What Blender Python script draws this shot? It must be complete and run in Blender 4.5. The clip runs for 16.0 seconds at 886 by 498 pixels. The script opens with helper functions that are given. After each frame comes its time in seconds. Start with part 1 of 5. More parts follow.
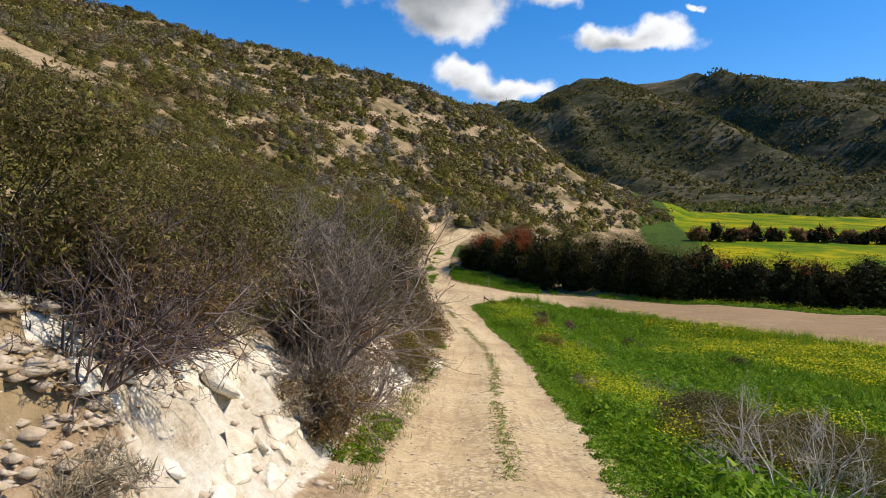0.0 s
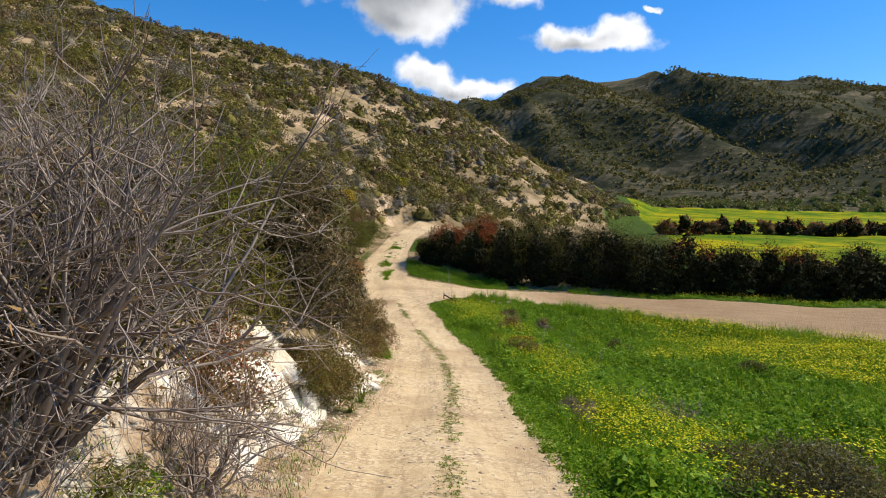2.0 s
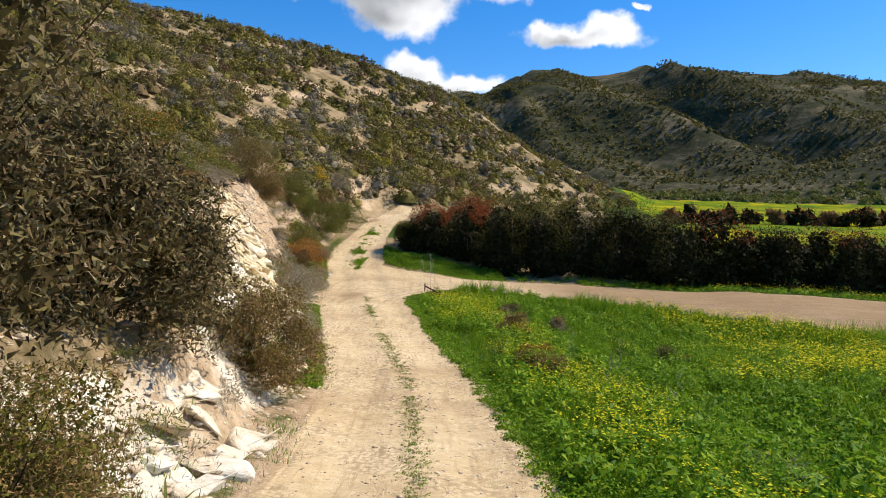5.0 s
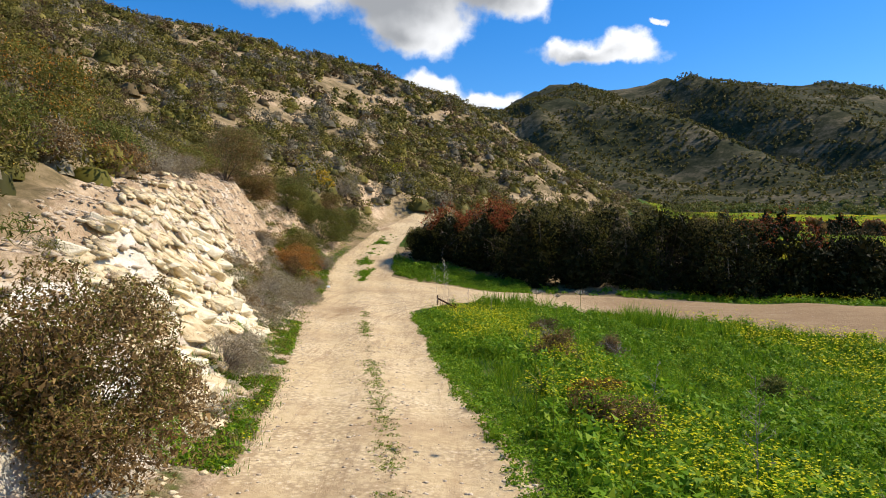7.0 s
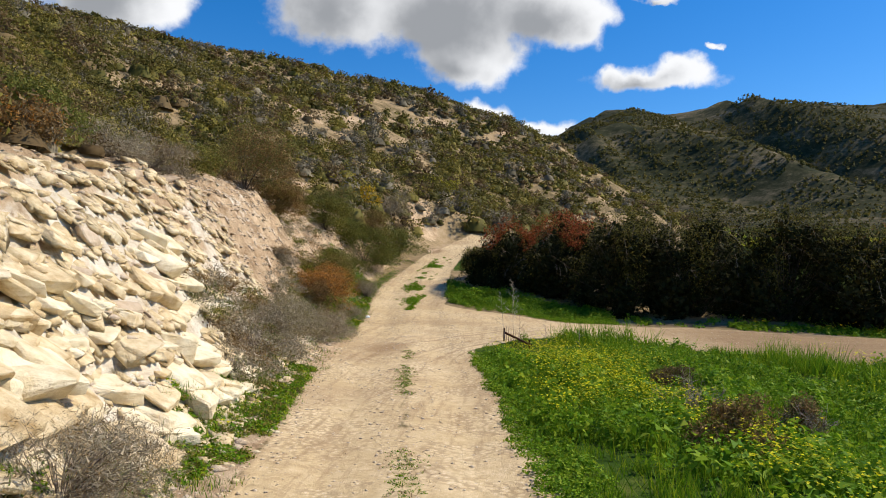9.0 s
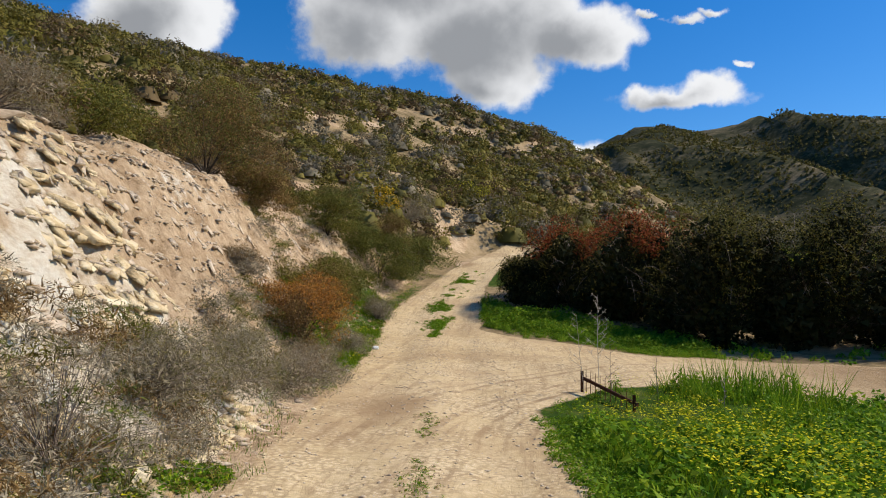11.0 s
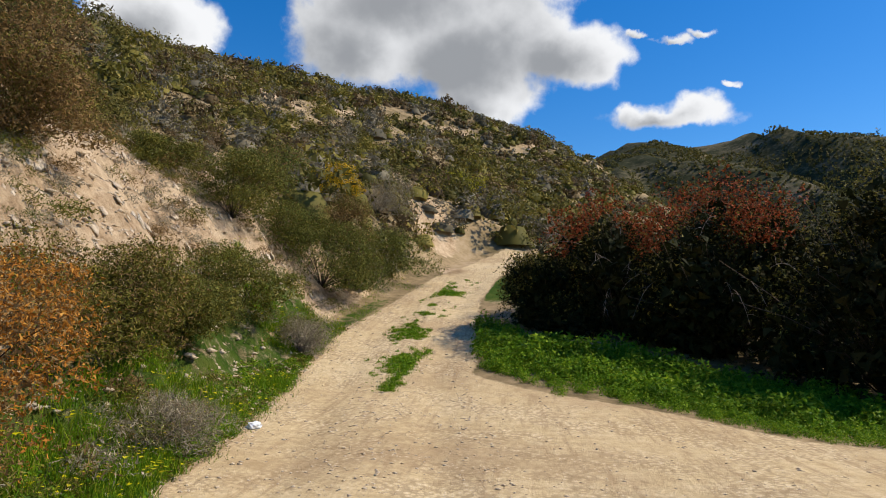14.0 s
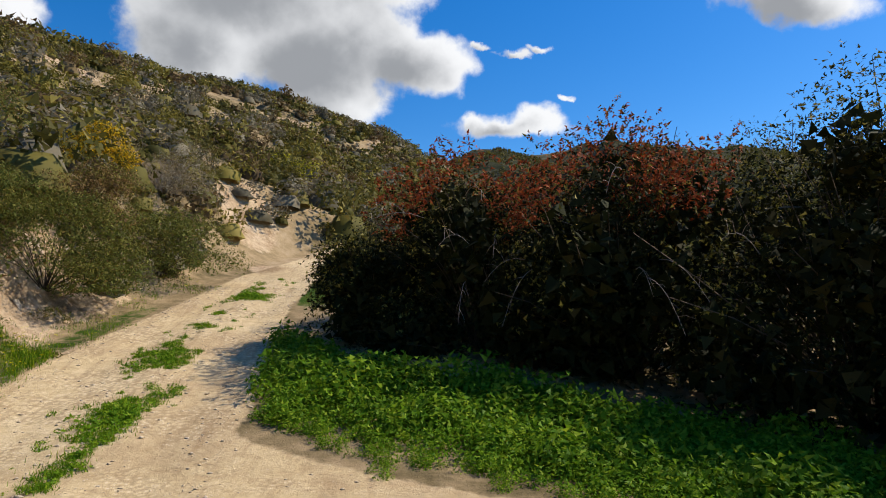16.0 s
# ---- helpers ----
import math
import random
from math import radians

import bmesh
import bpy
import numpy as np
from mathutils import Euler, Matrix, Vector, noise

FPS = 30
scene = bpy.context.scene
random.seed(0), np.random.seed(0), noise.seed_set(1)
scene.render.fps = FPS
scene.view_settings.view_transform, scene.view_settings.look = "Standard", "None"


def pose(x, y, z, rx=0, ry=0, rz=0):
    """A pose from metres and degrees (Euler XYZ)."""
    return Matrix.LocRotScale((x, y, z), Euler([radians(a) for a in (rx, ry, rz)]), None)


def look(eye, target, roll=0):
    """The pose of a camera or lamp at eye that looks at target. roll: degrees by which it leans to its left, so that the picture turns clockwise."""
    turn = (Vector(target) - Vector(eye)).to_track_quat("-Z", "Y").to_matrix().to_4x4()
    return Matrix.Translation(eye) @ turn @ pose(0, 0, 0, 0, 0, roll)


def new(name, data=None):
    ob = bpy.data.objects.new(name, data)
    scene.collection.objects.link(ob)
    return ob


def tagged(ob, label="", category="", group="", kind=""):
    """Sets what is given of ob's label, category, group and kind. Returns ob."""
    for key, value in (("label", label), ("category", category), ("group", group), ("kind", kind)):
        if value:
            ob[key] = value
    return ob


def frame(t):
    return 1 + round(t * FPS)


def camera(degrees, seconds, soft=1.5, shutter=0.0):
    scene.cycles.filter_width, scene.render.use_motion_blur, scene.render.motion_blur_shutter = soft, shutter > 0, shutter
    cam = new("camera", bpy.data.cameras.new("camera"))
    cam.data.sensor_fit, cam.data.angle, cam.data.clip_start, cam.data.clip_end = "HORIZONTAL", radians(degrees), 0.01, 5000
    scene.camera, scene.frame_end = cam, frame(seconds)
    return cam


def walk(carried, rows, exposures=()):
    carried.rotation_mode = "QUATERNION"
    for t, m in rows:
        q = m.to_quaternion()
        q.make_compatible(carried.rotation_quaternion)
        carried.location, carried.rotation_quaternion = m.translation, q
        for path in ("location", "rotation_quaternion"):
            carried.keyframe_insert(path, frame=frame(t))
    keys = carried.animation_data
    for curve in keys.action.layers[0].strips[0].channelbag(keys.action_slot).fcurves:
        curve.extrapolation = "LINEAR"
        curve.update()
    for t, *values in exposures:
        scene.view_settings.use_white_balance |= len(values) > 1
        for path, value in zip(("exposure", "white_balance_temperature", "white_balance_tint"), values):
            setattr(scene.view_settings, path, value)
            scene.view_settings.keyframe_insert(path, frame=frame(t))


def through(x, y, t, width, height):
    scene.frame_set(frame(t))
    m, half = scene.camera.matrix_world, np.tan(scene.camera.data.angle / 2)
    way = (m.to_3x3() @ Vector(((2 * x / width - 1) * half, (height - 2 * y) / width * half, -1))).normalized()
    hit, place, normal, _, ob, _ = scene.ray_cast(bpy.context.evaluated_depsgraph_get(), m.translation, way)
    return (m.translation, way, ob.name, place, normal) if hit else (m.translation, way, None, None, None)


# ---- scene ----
cam = camera(66.1, 16.0, soft=1.0)
PATH = [
    (0, (0.0, 0.0, 2.8), (-0.046, 1.999, 2.801), 2.1),
    (0.5, (0.098, 1.871, 2.624), (0.085, 3.871, 2.629), 1.8),
    (1, (0.298, 3.692, 2.466), (0.317, 5.692, 2.468), 1.8),
    (1.5, (0.464, 5.633, 2.283), (0.508, 7.632, 2.283), 1.6),
    (2, (0.637, 7.46, 2.122), (0.698, 9.459, 2.125), 1.5),
    (2.5, (0.786, 9.286, 1.988), (0.857, 11.285, 1.994), 1.4),
    (3, (0.871, 11.103, 1.867), (0.953, 13.101, 1.871), 1.4),
    (3.5, (0.984, 12.881, 1.724), (1.075, 14.879, 1.719), 1.5),
    (4, (1.18, 14.78, 1.535), (1.278, 16.777, 1.526), 1.6),
    (6.5, (1.95, 23.593, 0.574), (2.006, 25.592, 0.594), 1.1),
    (7, (2.044, 25.418, 0.459), (2.078, 27.418, 0.501), 1.0),
    (7.5, (2.002, 27.33, 0.386), (2.004, 29.329, 0.449), 0.9),
    (8, (1.981, 29.33, 0.31), (1.943, 31.328, 0.391), 0.9),
    (8.5, (1.789, 31.382, 0.251), (1.711, 33.378, 0.355), 0.9),
    (9, (1.662, 33.348, 0.217), (1.536, 35.34, 0.342), 0.8),
    (11.5, (0.517, 45.491, 0.23), (0.311, 47.471, 0.429), 0.7),
    (12, (0.378, 47.847, 0.297), (0.18, 49.826, 0.511), 0.7),
    (12.5, (0.273, 50.063, 0.383), (0.084, 52.041, 0.609), 0.6),
    (13, (0.177, 52.18, 0.474), (-0.001, 54.158, 0.708), 0.8),
    (13.5, (0.105, 54.3, 0.562), (-0.073, 56.278, 0.796), 1.0),
    (14, (0.006, 56.346, 0.617), (-0.173, 58.324, 0.85), 0.9),
    (14.5, (-0.124, 58.456, 0.661), (-0.274, 60.436, 0.9), 0.7),
    (15, (-0.135, 60.386, 0.739), (-0.204, 62.37, 0.983), 0.2),
    (15.5, (0.305, 62.149, 0.78), (0.373, 64.132, 1.031), -0.5),
    (16, (0.958, 63.805, 0.878), (1.218, 65.772, 1.125), -1.0),
]
walk(cam, [(t, look(eye, target, roll)) for t, eye, target, roll in PATH], [(0.0, 0.32), (3.5, 0.52), (8.0, 0.44), (9.2, 0.27), (11.5, 0.17), (16.0, 0.27)])
SKY_STRENGTH = 0.09
SKY_SATURATION = 1.42
SKY_VALUE = 1.42
SUN_STRENGTH = 4.6


# ---------------------------------------------------------------- light
SUN_DIR = Vector((0.67, 0.13, 0.73)).normalized()
world = bpy.data.worlds.new("sky")
scene.world = world
world.use_nodes = True
wt = world.node_tree
wt.nodes.clear()


def wlink(a, b):
    wt.links.new(a, b)


sky = wt.nodes.new("ShaderNodeTexSky")
sky.sky_type = "NISHITA"
sky.sun_disc = False
sky.sun_elevation = math.asin(SUN_DIR.z)
sky.sun_rotation = math.atan2(SUN_DIR.x, SUN_DIR.y)
sky.altitude = 300
sky.air_density, sky.dust_density, sky.ozone_density = 1.0, 0.3, 3.0
coord = wt.nodes.new("ShaderNodeTexCoord")


def wmath(op, a, b=None, c=None):
    n = wt.nodes.new("ShaderNodeMath")
    n.operation = op
    for i, v in enumerate((a, b, c)):
        if v is None:
            continue
        if isinstance(v, (int, float)):
            n.inputs[i].default_value = v
        else:
            wlink(v, n.inputs[i])
    return n.outputs[0]


# cumulus: soft ellipses in direction space, their edges broken by noise
warp = wt.nodes.new("ShaderNodeTexNoise")
warp.inputs["Scale"].default_value = 13.0
warp.inputs["Detail"].default_value = 9.0
warp.inputs["Roughness"].default_value = 0.62
wlink(coord.outputs["Generated"], warp.inputs["Vector"])
sep = wt.nodes.new("ShaderNodeSeparateXYZ")
wlink(coord.outputs["Generated"], sep.inputs[0])
ahead = wmath("MAXIMUM", sep.outputs[1], 0.05)
px = wmath("DIVIDE", sep.outputs[0], ahead)
pz = wmath("DIVIDE", sep.outputs[2], ahead)


def wnoise(scale, detail, rough):
    n = wt.nodes.new("ShaderNodeTexNoise")
    n.inputs["Scale"].default_value, n.inputs["Detail"].default_value, n.inputs["Roughness"].default_value = scale, detail, rough
    wlink(coord.outputs["Generated"], n.inputs["Vector"])
    s3 = wt.nodes.new("ShaderNodeSeparateColor")
    wlink(n.outputs["Color"], s3.inputs[0])
    return [wmath("SUBTRACT", s3.outputs[k], 0.5) for k in range(2)]


# billows push the outlines about, large and small
for scale, detail, push in ((9.0, 3.0, 0.10), (34.0, 7.0, 0.042)):
    nx, nz = wnoise(scale, detail, 0.6)
    px = wmath("ADD", px, wmath("MULTIPLY", nx, push))
    pz = wmath("ADD", pz, wmath("MULTIPLY", nz, push * 0.7))
CLOUDS = [  # centre x, z and half-width, half-height on the plane one ahead
    (-0.20, 0.46, 0.165, 0.125), (-0.03, 0.440, 0.16, 0.120), (-0.03, 0.350, 0.105, 0.058), (0.10, 0.415, 0.105, 0.070), (-0.10, 0.55, 0.24, 0.12),
    (-0.58, 0.47, 0.15, 0.115),
    (0.248, 0.316, 0.100, 0.026), (0.280, 0.330, 0.055, 0.030), (0.190, 0.320, 0.030, 0.024),
    (0.322, 0.372, 0.015, 0.008), (0.245, 0.436, 0.036, 0.010), (0.288, 0.444, 0.030, 0.009), (0.200, 0.446, 0.022, 0.008),
    (0.002, 0.252, 0.062, 0.034), (0.060, 0.238, 0.075, 0.024),
    (-0.34, 0.66, 0.30, 0.10), (0.75, 0.55, 0.16, 0.06),
]
cover = above = None
for cx, cz, rx, rz in CLOUDS:
    up = wmath("DIVIDE", wmath("SUBTRACT", wmath("ADD", pz, 0.30 * rz), cz), rz)
    side = wmath("DIVIDE", wmath("SUBTRACT", wmath("ADD", px, 0.30 * rx), cx), rx)
    m2 = wmath("SUBTRACT", 1.0, wmath("SQRT", wmath("ADD", wmath("MULTIPLY", up, up), wmath("MULTIPLY", side, side))))
    m2 = wmath("MULTIPLY", m2, min(1.0, 0.25 + rx * 5))
    above = m2 if above is None else wmath("SMOOTH_MAX", above, m2, 0.3)
    ex = wmath("DIVIDE", wmath("SUBTRACT", px, cx), rx)
    ez = wmath("DIVIDE", wmath("SUBTRACT", pz, cz), rz)
    ez = wmath("MAXIMUM", ez, wmath("MULTIPLY", ez, -1.2))
    d2 = wmath("ADD", wmath("MULTIPLY", ex, ex), wmath("MULTIPLY", ez, ez))
    m = wmath("SUBTRACT", 1.0, wmath("SQRT", d2))
    m = wmath("MULTIPLY", m, 0.4 + 5.0 * rz)
    cover = m if cover is None else wmath("SMOOTH_MAX", cover, m, 0.12)
dens = wmath("ADD", cover, wmath("MULTIPLY", wmath("SUBTRACT", warp.outputs[0], 0.5), 0.7))
edge = wt.nodes.new("ShaderNodeMapRange")
edge.interpolation_type = "SMOOTHSTEP"
edge.inputs["From Min"].default_value, edge.inputs["From Max"].default_value = -0.02, 0.26
wlink(dens, edge.inputs["Value"])
front = wmath("GREATER_THAN", sep.outputs[1], 0.06)
mask = wmath("MULTIPLY", edge.outputs[0], front)
# thick middles are grey below, thin edges white
thick = wt.nodes.new("ShaderNodeMapRange")
thick.interpolation_type = "SMOOTHSTEP"
thick.inputs["From Min"].default_value, thick.inputs["From Max"].default_value = 0.05, 0.8
soft = wt.nodes.new("ShaderNodeTexNoise")
soft.inputs["Scale"].default_value, soft.inputs["Detail"].default_value = 5.0, 6.0
wlink(coord.outputs["Generated"], soft.inputs["Vector"])
wlink(wmath("ADD", above, wmath("MULTIPLY", wmath("SUBTRACT", soft.outputs[0], 0.5), 1.1)), thick.inputs["Value"])
ccol = wt.nodes.new("ShaderNodeMix")
ccol.data_type = "RGBA"
ccol.inputs["A"].default_value = (8.8, 8.9, 9.1, 1)
ccol.inputs["B"].default_value = (3.1, 3.25, 3.5, 1)
wlink(thick.outputs[0], ccol.inputs["Factor"])
mix = wt.nodes.new("ShaderNodeMix")
mix.data_type = "RGBA"
wlink(mask, mix.inputs["Factor"])
hsv = wt.nodes.new("ShaderNodeHueSaturation")
hsv.inputs["Hue"].default_value = 0.506
hsv.inputs["Saturation"].default_value, hsv.inputs["Value"].default_value = SKY_SATURATION, SKY_VALUE
wlink(sky.outputs[0], hsv.inputs["Color"])
wlink(hsv.outputs[0], mix.inputs["A"])
wlink(ccol.outputs["Result"], mix.inputs["B"])
bg = wt.nodes.new("ShaderNodeBackground")
bg.inputs["Strength"].default_value = SKY_STRENGTH
wlink(mix.outputs["Result"], bg.inputs["Color"])
wout = wt.nodes.new("ShaderNodeOutputWorld")
wlink(bg.outputs[0], wout.inputs[0])

lamp = bpy.data.lights.new("sun", "SUN")
lamp.energy, lamp.angle, lamp.color = SUN_STRENGTH, radians(0.55), (1.0, 0.90, 0.74)
sun = new("sun", lamp)
sun.matrix_world = look(SUN_DIR * 200, (0, 0, 0))

# ---------------------------------------------------------------- materials


class Mat:
    """A node material under construction."""

    def __init__(self, name):
        self.m = bpy.data.materials.new(name)
        self.m.use_nodes = True
        self.t = self.m.node_tree
        self.b = self.t.nodes["Principled BSDF"]
        self.b.inputs["Roughness"].default_value = 0.9
        self.b.inputs["Specular IOR Level"].default_value = 0.2

    def n(self, kind):
        return self.t.nodes.new(kind)

    def link(self, a, b):
        self.t.links.new(a, b)

    def noise(self, scale, detail=6.0, rough=0.6, kind="Position", stretch=None):
        g = self.n("ShaderNodeNewGeometry")
        src = g.outputs["Position"]
        if stretch:
            mp = self.n("ShaderNodeMapping")
            mp.inputs["Scale"].default_value = stretch
            self.link(src, mp.inputs[0])
            src = mp.outputs[0]
        t = self.n("ShaderNodeTexNoise")
        t.inputs["Scale"].default_value, t.inputs["Detail"].default_value, t.inputs["Roughness"].default_value = scale, detail, rough
        self.link(src, t.inputs["Vector"])
        return t.outputs["Fac"]

    def ramp(self, fac, stops):
        r = self.n("ShaderNodeValToRGB")
        while len(r.color_ramp.elements) < len(stops):
            r.color_ramp.elements.new(0.5)
        for e, (p, c) in zip(r.color_ramp.elements, stops):
            e.position, e.color = p, (*c, 1)
        self.link(fac, r.inputs[0])
        return r.outputs[0]

    def mixc(self, fac, a, b, blend="MIX"):
        x = self.n("ShaderNodeMix")
        x.data_type, x.blend_type = "RGBA", blend
        for key, v in (("Factor", fac), ("A", a), ("B", b)):
            if isinstance(v, (int, float)):
                x.inputs[key].default_value = v
            elif isinstance(v, tuple):
                x.inputs[key].default_value = (*v, 1)
            else:
                self.link(v, x.inputs[key])
        return x.outputs["Result"]

    def math(self, op, a, b=None, c=None):
        x = self.n("ShaderNodeMath")
        x.operation = op
        for i, v in enumerate((a, b, c)):
            if v is None:
                continue
            if isinstance(v, (int, float)):
                x.inputs[i].default_value = v
            else:
                self.link(v, x.inputs[i])
        return x.outputs[0]

    def step(self, v, lo, hi):
        r = self.n("ShaderNodeMapRange")
        r.interpolation_type = "SMOOTHSTEP"
        r.inputs["From Min"].default_value, r.inputs["From Max"].default_value = lo, hi
        self.link(v, r.inputs["Value"])
        return r.outputs[0]

    def attr(self, name):
        a = self.n("ShaderNodeAttribute")
        a.attribute_name = name
        return a.outputs["Fac"]

    def island(self):
        return self.n("ShaderNodeNewGeometry").outputs["Random Per Island"]

    def colour(self, c):
        self.link(c, self.b.inputs["Base Color"])
        return self

    def bump(self, h, strength=0.5, dist=0.05):
        x = self.n("ShaderNodeBump")
        x.inputs["Strength"].default_value, x.inputs["Distance"].default_value = strength, dist
        self.link(h, x.inputs["Height"])
        self.link(x.outputs[0], self.b.inputs["Normal"])
        return self


def ground_material():
    m = Mat("ground")
    m.b.inputs["Specular IOR Level"].default_value = 0.03
    # pale limestone dirt of the track
    big, fine, grit = m.noise(0.35, 4), m.noise(4.0, 8, 0.7), m.noise(38.0, 5, 0.75)
    dirt = m.ramp(m.math("ADD", m.math("MULTIPLY", big, 0.45), m.math("MULTIPLY", fine, 0.55)),
                  [(0.34, (0.40, 0.285, 0.155)), (0.48, (0.55, 0.415, 0.235)), (0.64, (0.68, 0.54, 0.335))])
    dirt = m.mixc(m.math("MULTIPLY", m.step(m.noise(26.0, 5, 0.75), 0.54, 0.66), m.step(m.noise(0.9, 4), 0.42, 0.6)), dirt, (0.68, 0.55, 0.375))
    dirt = m.mixc(m.math("MULTIPLY", m.step(m.noise(9.0, 6, 0.75), 0.58, 0.70), 0.6), dirt, (0.24, 0.155, 0.085))
    dirt = m.mixc(m.math("MULTIPLY", m.step(m.noise(1.6, 6, 0.7, stretch=(3.2, 0.22, 1)), 0.50, 0.66), 0.45), dirt, (0.28, 0.18, 0.10))
    dirt = m.mixc(m.math("MULTIPLY", m.step(m.noise(0.28, 5, 0.6), 0.50, 0.66), 0.5), dirt, (0.37, 0.255, 0.145))
    cell = m.n("ShaderNodeTexVoronoi")
    cell.inputs["Scale"].default_value = 11.0
    m.link(m.n("ShaderNodeNewGeometry").outputs["Position"], cell.inputs["Vector"])
    stony = m.step(m.noise(0.7, 5, 0.65), 0.42, 0.58)
    dirt = m.mixc(m.math("MULTIPLY", m.math("MULTIPLY", m.step(cell.outputs["Distance"], 0.42, 0.62), stony), 0.5), dirt, (0.27, 0.185, 0.105))
    dirt = m.mixc(m.math("MULTIPLY", m.math("MULTIPLY", m.math("LESS_THAN", cell.outputs["Distance"], 0.2), stony), 0.6), dirt, (0.72, 0.62, 0.46))
    dirt = m.mixc(m.math("MULTIPLY", m.attr("bare"), m.math("ADD", 0.35, m.math("MULTIPLY", m.noise(1.1, 6, 0.7, stretch=(0.3, 1.5, 1)), 0.8))), dirt, (0.27, 0.175, 0.10))
    # tyre marks that swing out of the track into the crossing road, and a dried puddle
    geo = m.n("ShaderNodeNewGeometry")
    from_turn = m.n("ShaderNodeVectorMath")
    from_turn.operation = "DISTANCE"
    from_turn.inputs[1].default_value = (8.5, 54.5, -1.9)
    m.link(geo.outputs["Position"], from_turn.inputs[0])
    ring = m.n("ShaderNodeTexNoise")
    ring.noise_dimensions = "1D"
    ring.inputs["Scale"].default_value, ring.inputs["Detail"].default_value = 2.3, 5.0
    m.link(from_turn.outputs["Value"], ring.inputs["W"])
    swing = m.math("MULTIPLY", m.step(ring.outputs["Fac"], 0.52, 0.60), m.attr("turning"))
    dirt = m.mixc(m.math("MULTIPLY", m.math("MULTIPLY", swing, m.step(m.noise(2.2, 5, 0.7), 0.35, 0.6)), 0.75), dirt, (0.29, 0.195, 0.11))
    dirt = m.mixc(m.math("MULTIPLY", m.attr("mud"), 0.85), dirt, m.mixc(m.noise(3.0, 4), (0.36, 0.25, 0.14), (0.30, 0.20, 0.11)))
    # scrubby hill soil
    soil = m.ramp(m.math("ADD", m.math("MULTIPLY", m.noise(0.12, 6, 0.65), 0.6), m.math("MULTIPLY", m.noise(1.5, 8, 0.7), 0.4)),
                  [(0.36, (0.075, 0.064, 0.030)), (0.45, (0.16, 0.12, 0.062)), (0.54, (0.31, 0.225, 0.125)), (0.68, (0.48, 0.36, 0.23))])
    # meadow floor
    grass = m.ramp(m.noise(1.1, 6), [(0.3, (0.018, 0.040, 0.006)), (0.5, (0.040, 0.075, 0.010)), (0.7, (0.10, 0.115, 0.025))])
    # chalk of the bank
    chalk = m.ramp(m.math("ADD", m.math("MULTIPLY", m.noise(0.9, 5), 0.6), m.math("MULTIPLY", m.noise(6.0, 6, 0.7, stretch=(1, 1, 3)), 0.4)),
                   [(0.32, (0.34, 0.245, 0.155)), (0.45, (0.64, 0.54, 0.405)), (0.57, (0.78, 0.72, 0.60))])
    # yellow bloom of the far fields
    bloom = m.ramp(m.math("ADD", m.math("MULTIPLY", m.noise(0.06, 4), 0.5), m.math("MULTIPLY", m.noise(0.5, 6, 0.7, stretch=(0.4, 1, 1)), 0.5)),
                   [(0.42, (0.055, 0.12, 0.004)), (0.51, (0.16, 0.19, 0.003)), (0.60, (0.36, 0.29, 0.002))])
    # dense scrub of the far range, its colour darkened further for cloud shade
    far = m.ramp(m.math("ADD", m.math("MULTIPLY", m.noise(0.015, 6, 0.65, stretch=(0.7, 1, 3.0)), 0.5), m.math("MULTIPLY", m.noise(0.16, 8, 0.8, stretch=(1, 1, 1.6)), 0.5)),
                 [(0.40, (0.018, 0.022, 0.010)), (0.49, (0.040, 0.042, 0.020)), (0.56, (0.105, 0.088, 0.050)), (0.66, (0.26, 0.20, 0.125))])
    rag = m.math("MULTIPLY", m.math("SUBTRACT", m.noise(2.2, 6, 0.7), 0.5), 0.9)

    def over(base, layer, name):
        return m.mixc(m.step(m.math("ADD", m.attr(name), rag), 0.38, 0.62), base, layer)

    c = over(soil, far, "far")
    bare = m.ramp(m.math("ADD", m.math("MULTIPLY", m.noise(0.8, 6, 0.7), 0.6), m.math("MULTIPLY", m.noise(5.0, 6, 0.7), 0.4)),
                  [(0.36, (0.19, 0.125, 0.070)), (0.46, (0.40, 0.28, 0.17)), (0.60, (0.60, 0.455, 0.30))])
    c = over(c, bare, "bare")
    c = over(c, chalk, "chalk")
    c = over(c, grass, "grass")
    c = over(c, bloom, "bloom")
    c = over(c, dirt, "track")
    m.colour(c)
    crumble = m.math("MULTIPLY", m.math("MAXIMUM", m.attr("bare"), m.attr("chalk")), m.math("MULTIPLY", m.noise(3.2, 9, 0.72), 5.0))
    m.bump(m.math("ADD", m.math("ADD", m.math("MULTIPLY", grit, 0.25), crumble), m.math("ADD", fine, m.math("MULTIPLY", m.noise(14.0, 4), 0.4))), 0.85, 0.04)
    return m.m


def leaf_material(name, stops, gloss=0.6, through=0.25):
    m = Mat(name)
    m.b.inputs["Specular IOR Level"].default_value = 0.06
    c = m.ramp(m.island(), stops)
    c = m.mixc(m.math("MULTIPLY", m.noise(1.3, 4), 0.45), c, m.mixc(0.45, c, (0.02, 0.015, 0.008)))
    m.colour(c)
    m.b.inputs["Roughness"].default_value = gloss
    m.b.inputs["Subsurface Weight"].default_value = 0.0
    tr = m.n("ShaderNodeBsdfTranslucent")
    m.link(c, tr.inputs["Color"])
    mx = m.n("ShaderNodeMixShader")
    mx.inputs[0].default_value = through
    m.link(m.b.outputs[0], mx.inputs[1])
    m.link(tr.outputs[0], mx.inputs[2])
    m.link(mx.outputs[0], m.t.nodes["Material Output"].inputs[0])
    return m.m


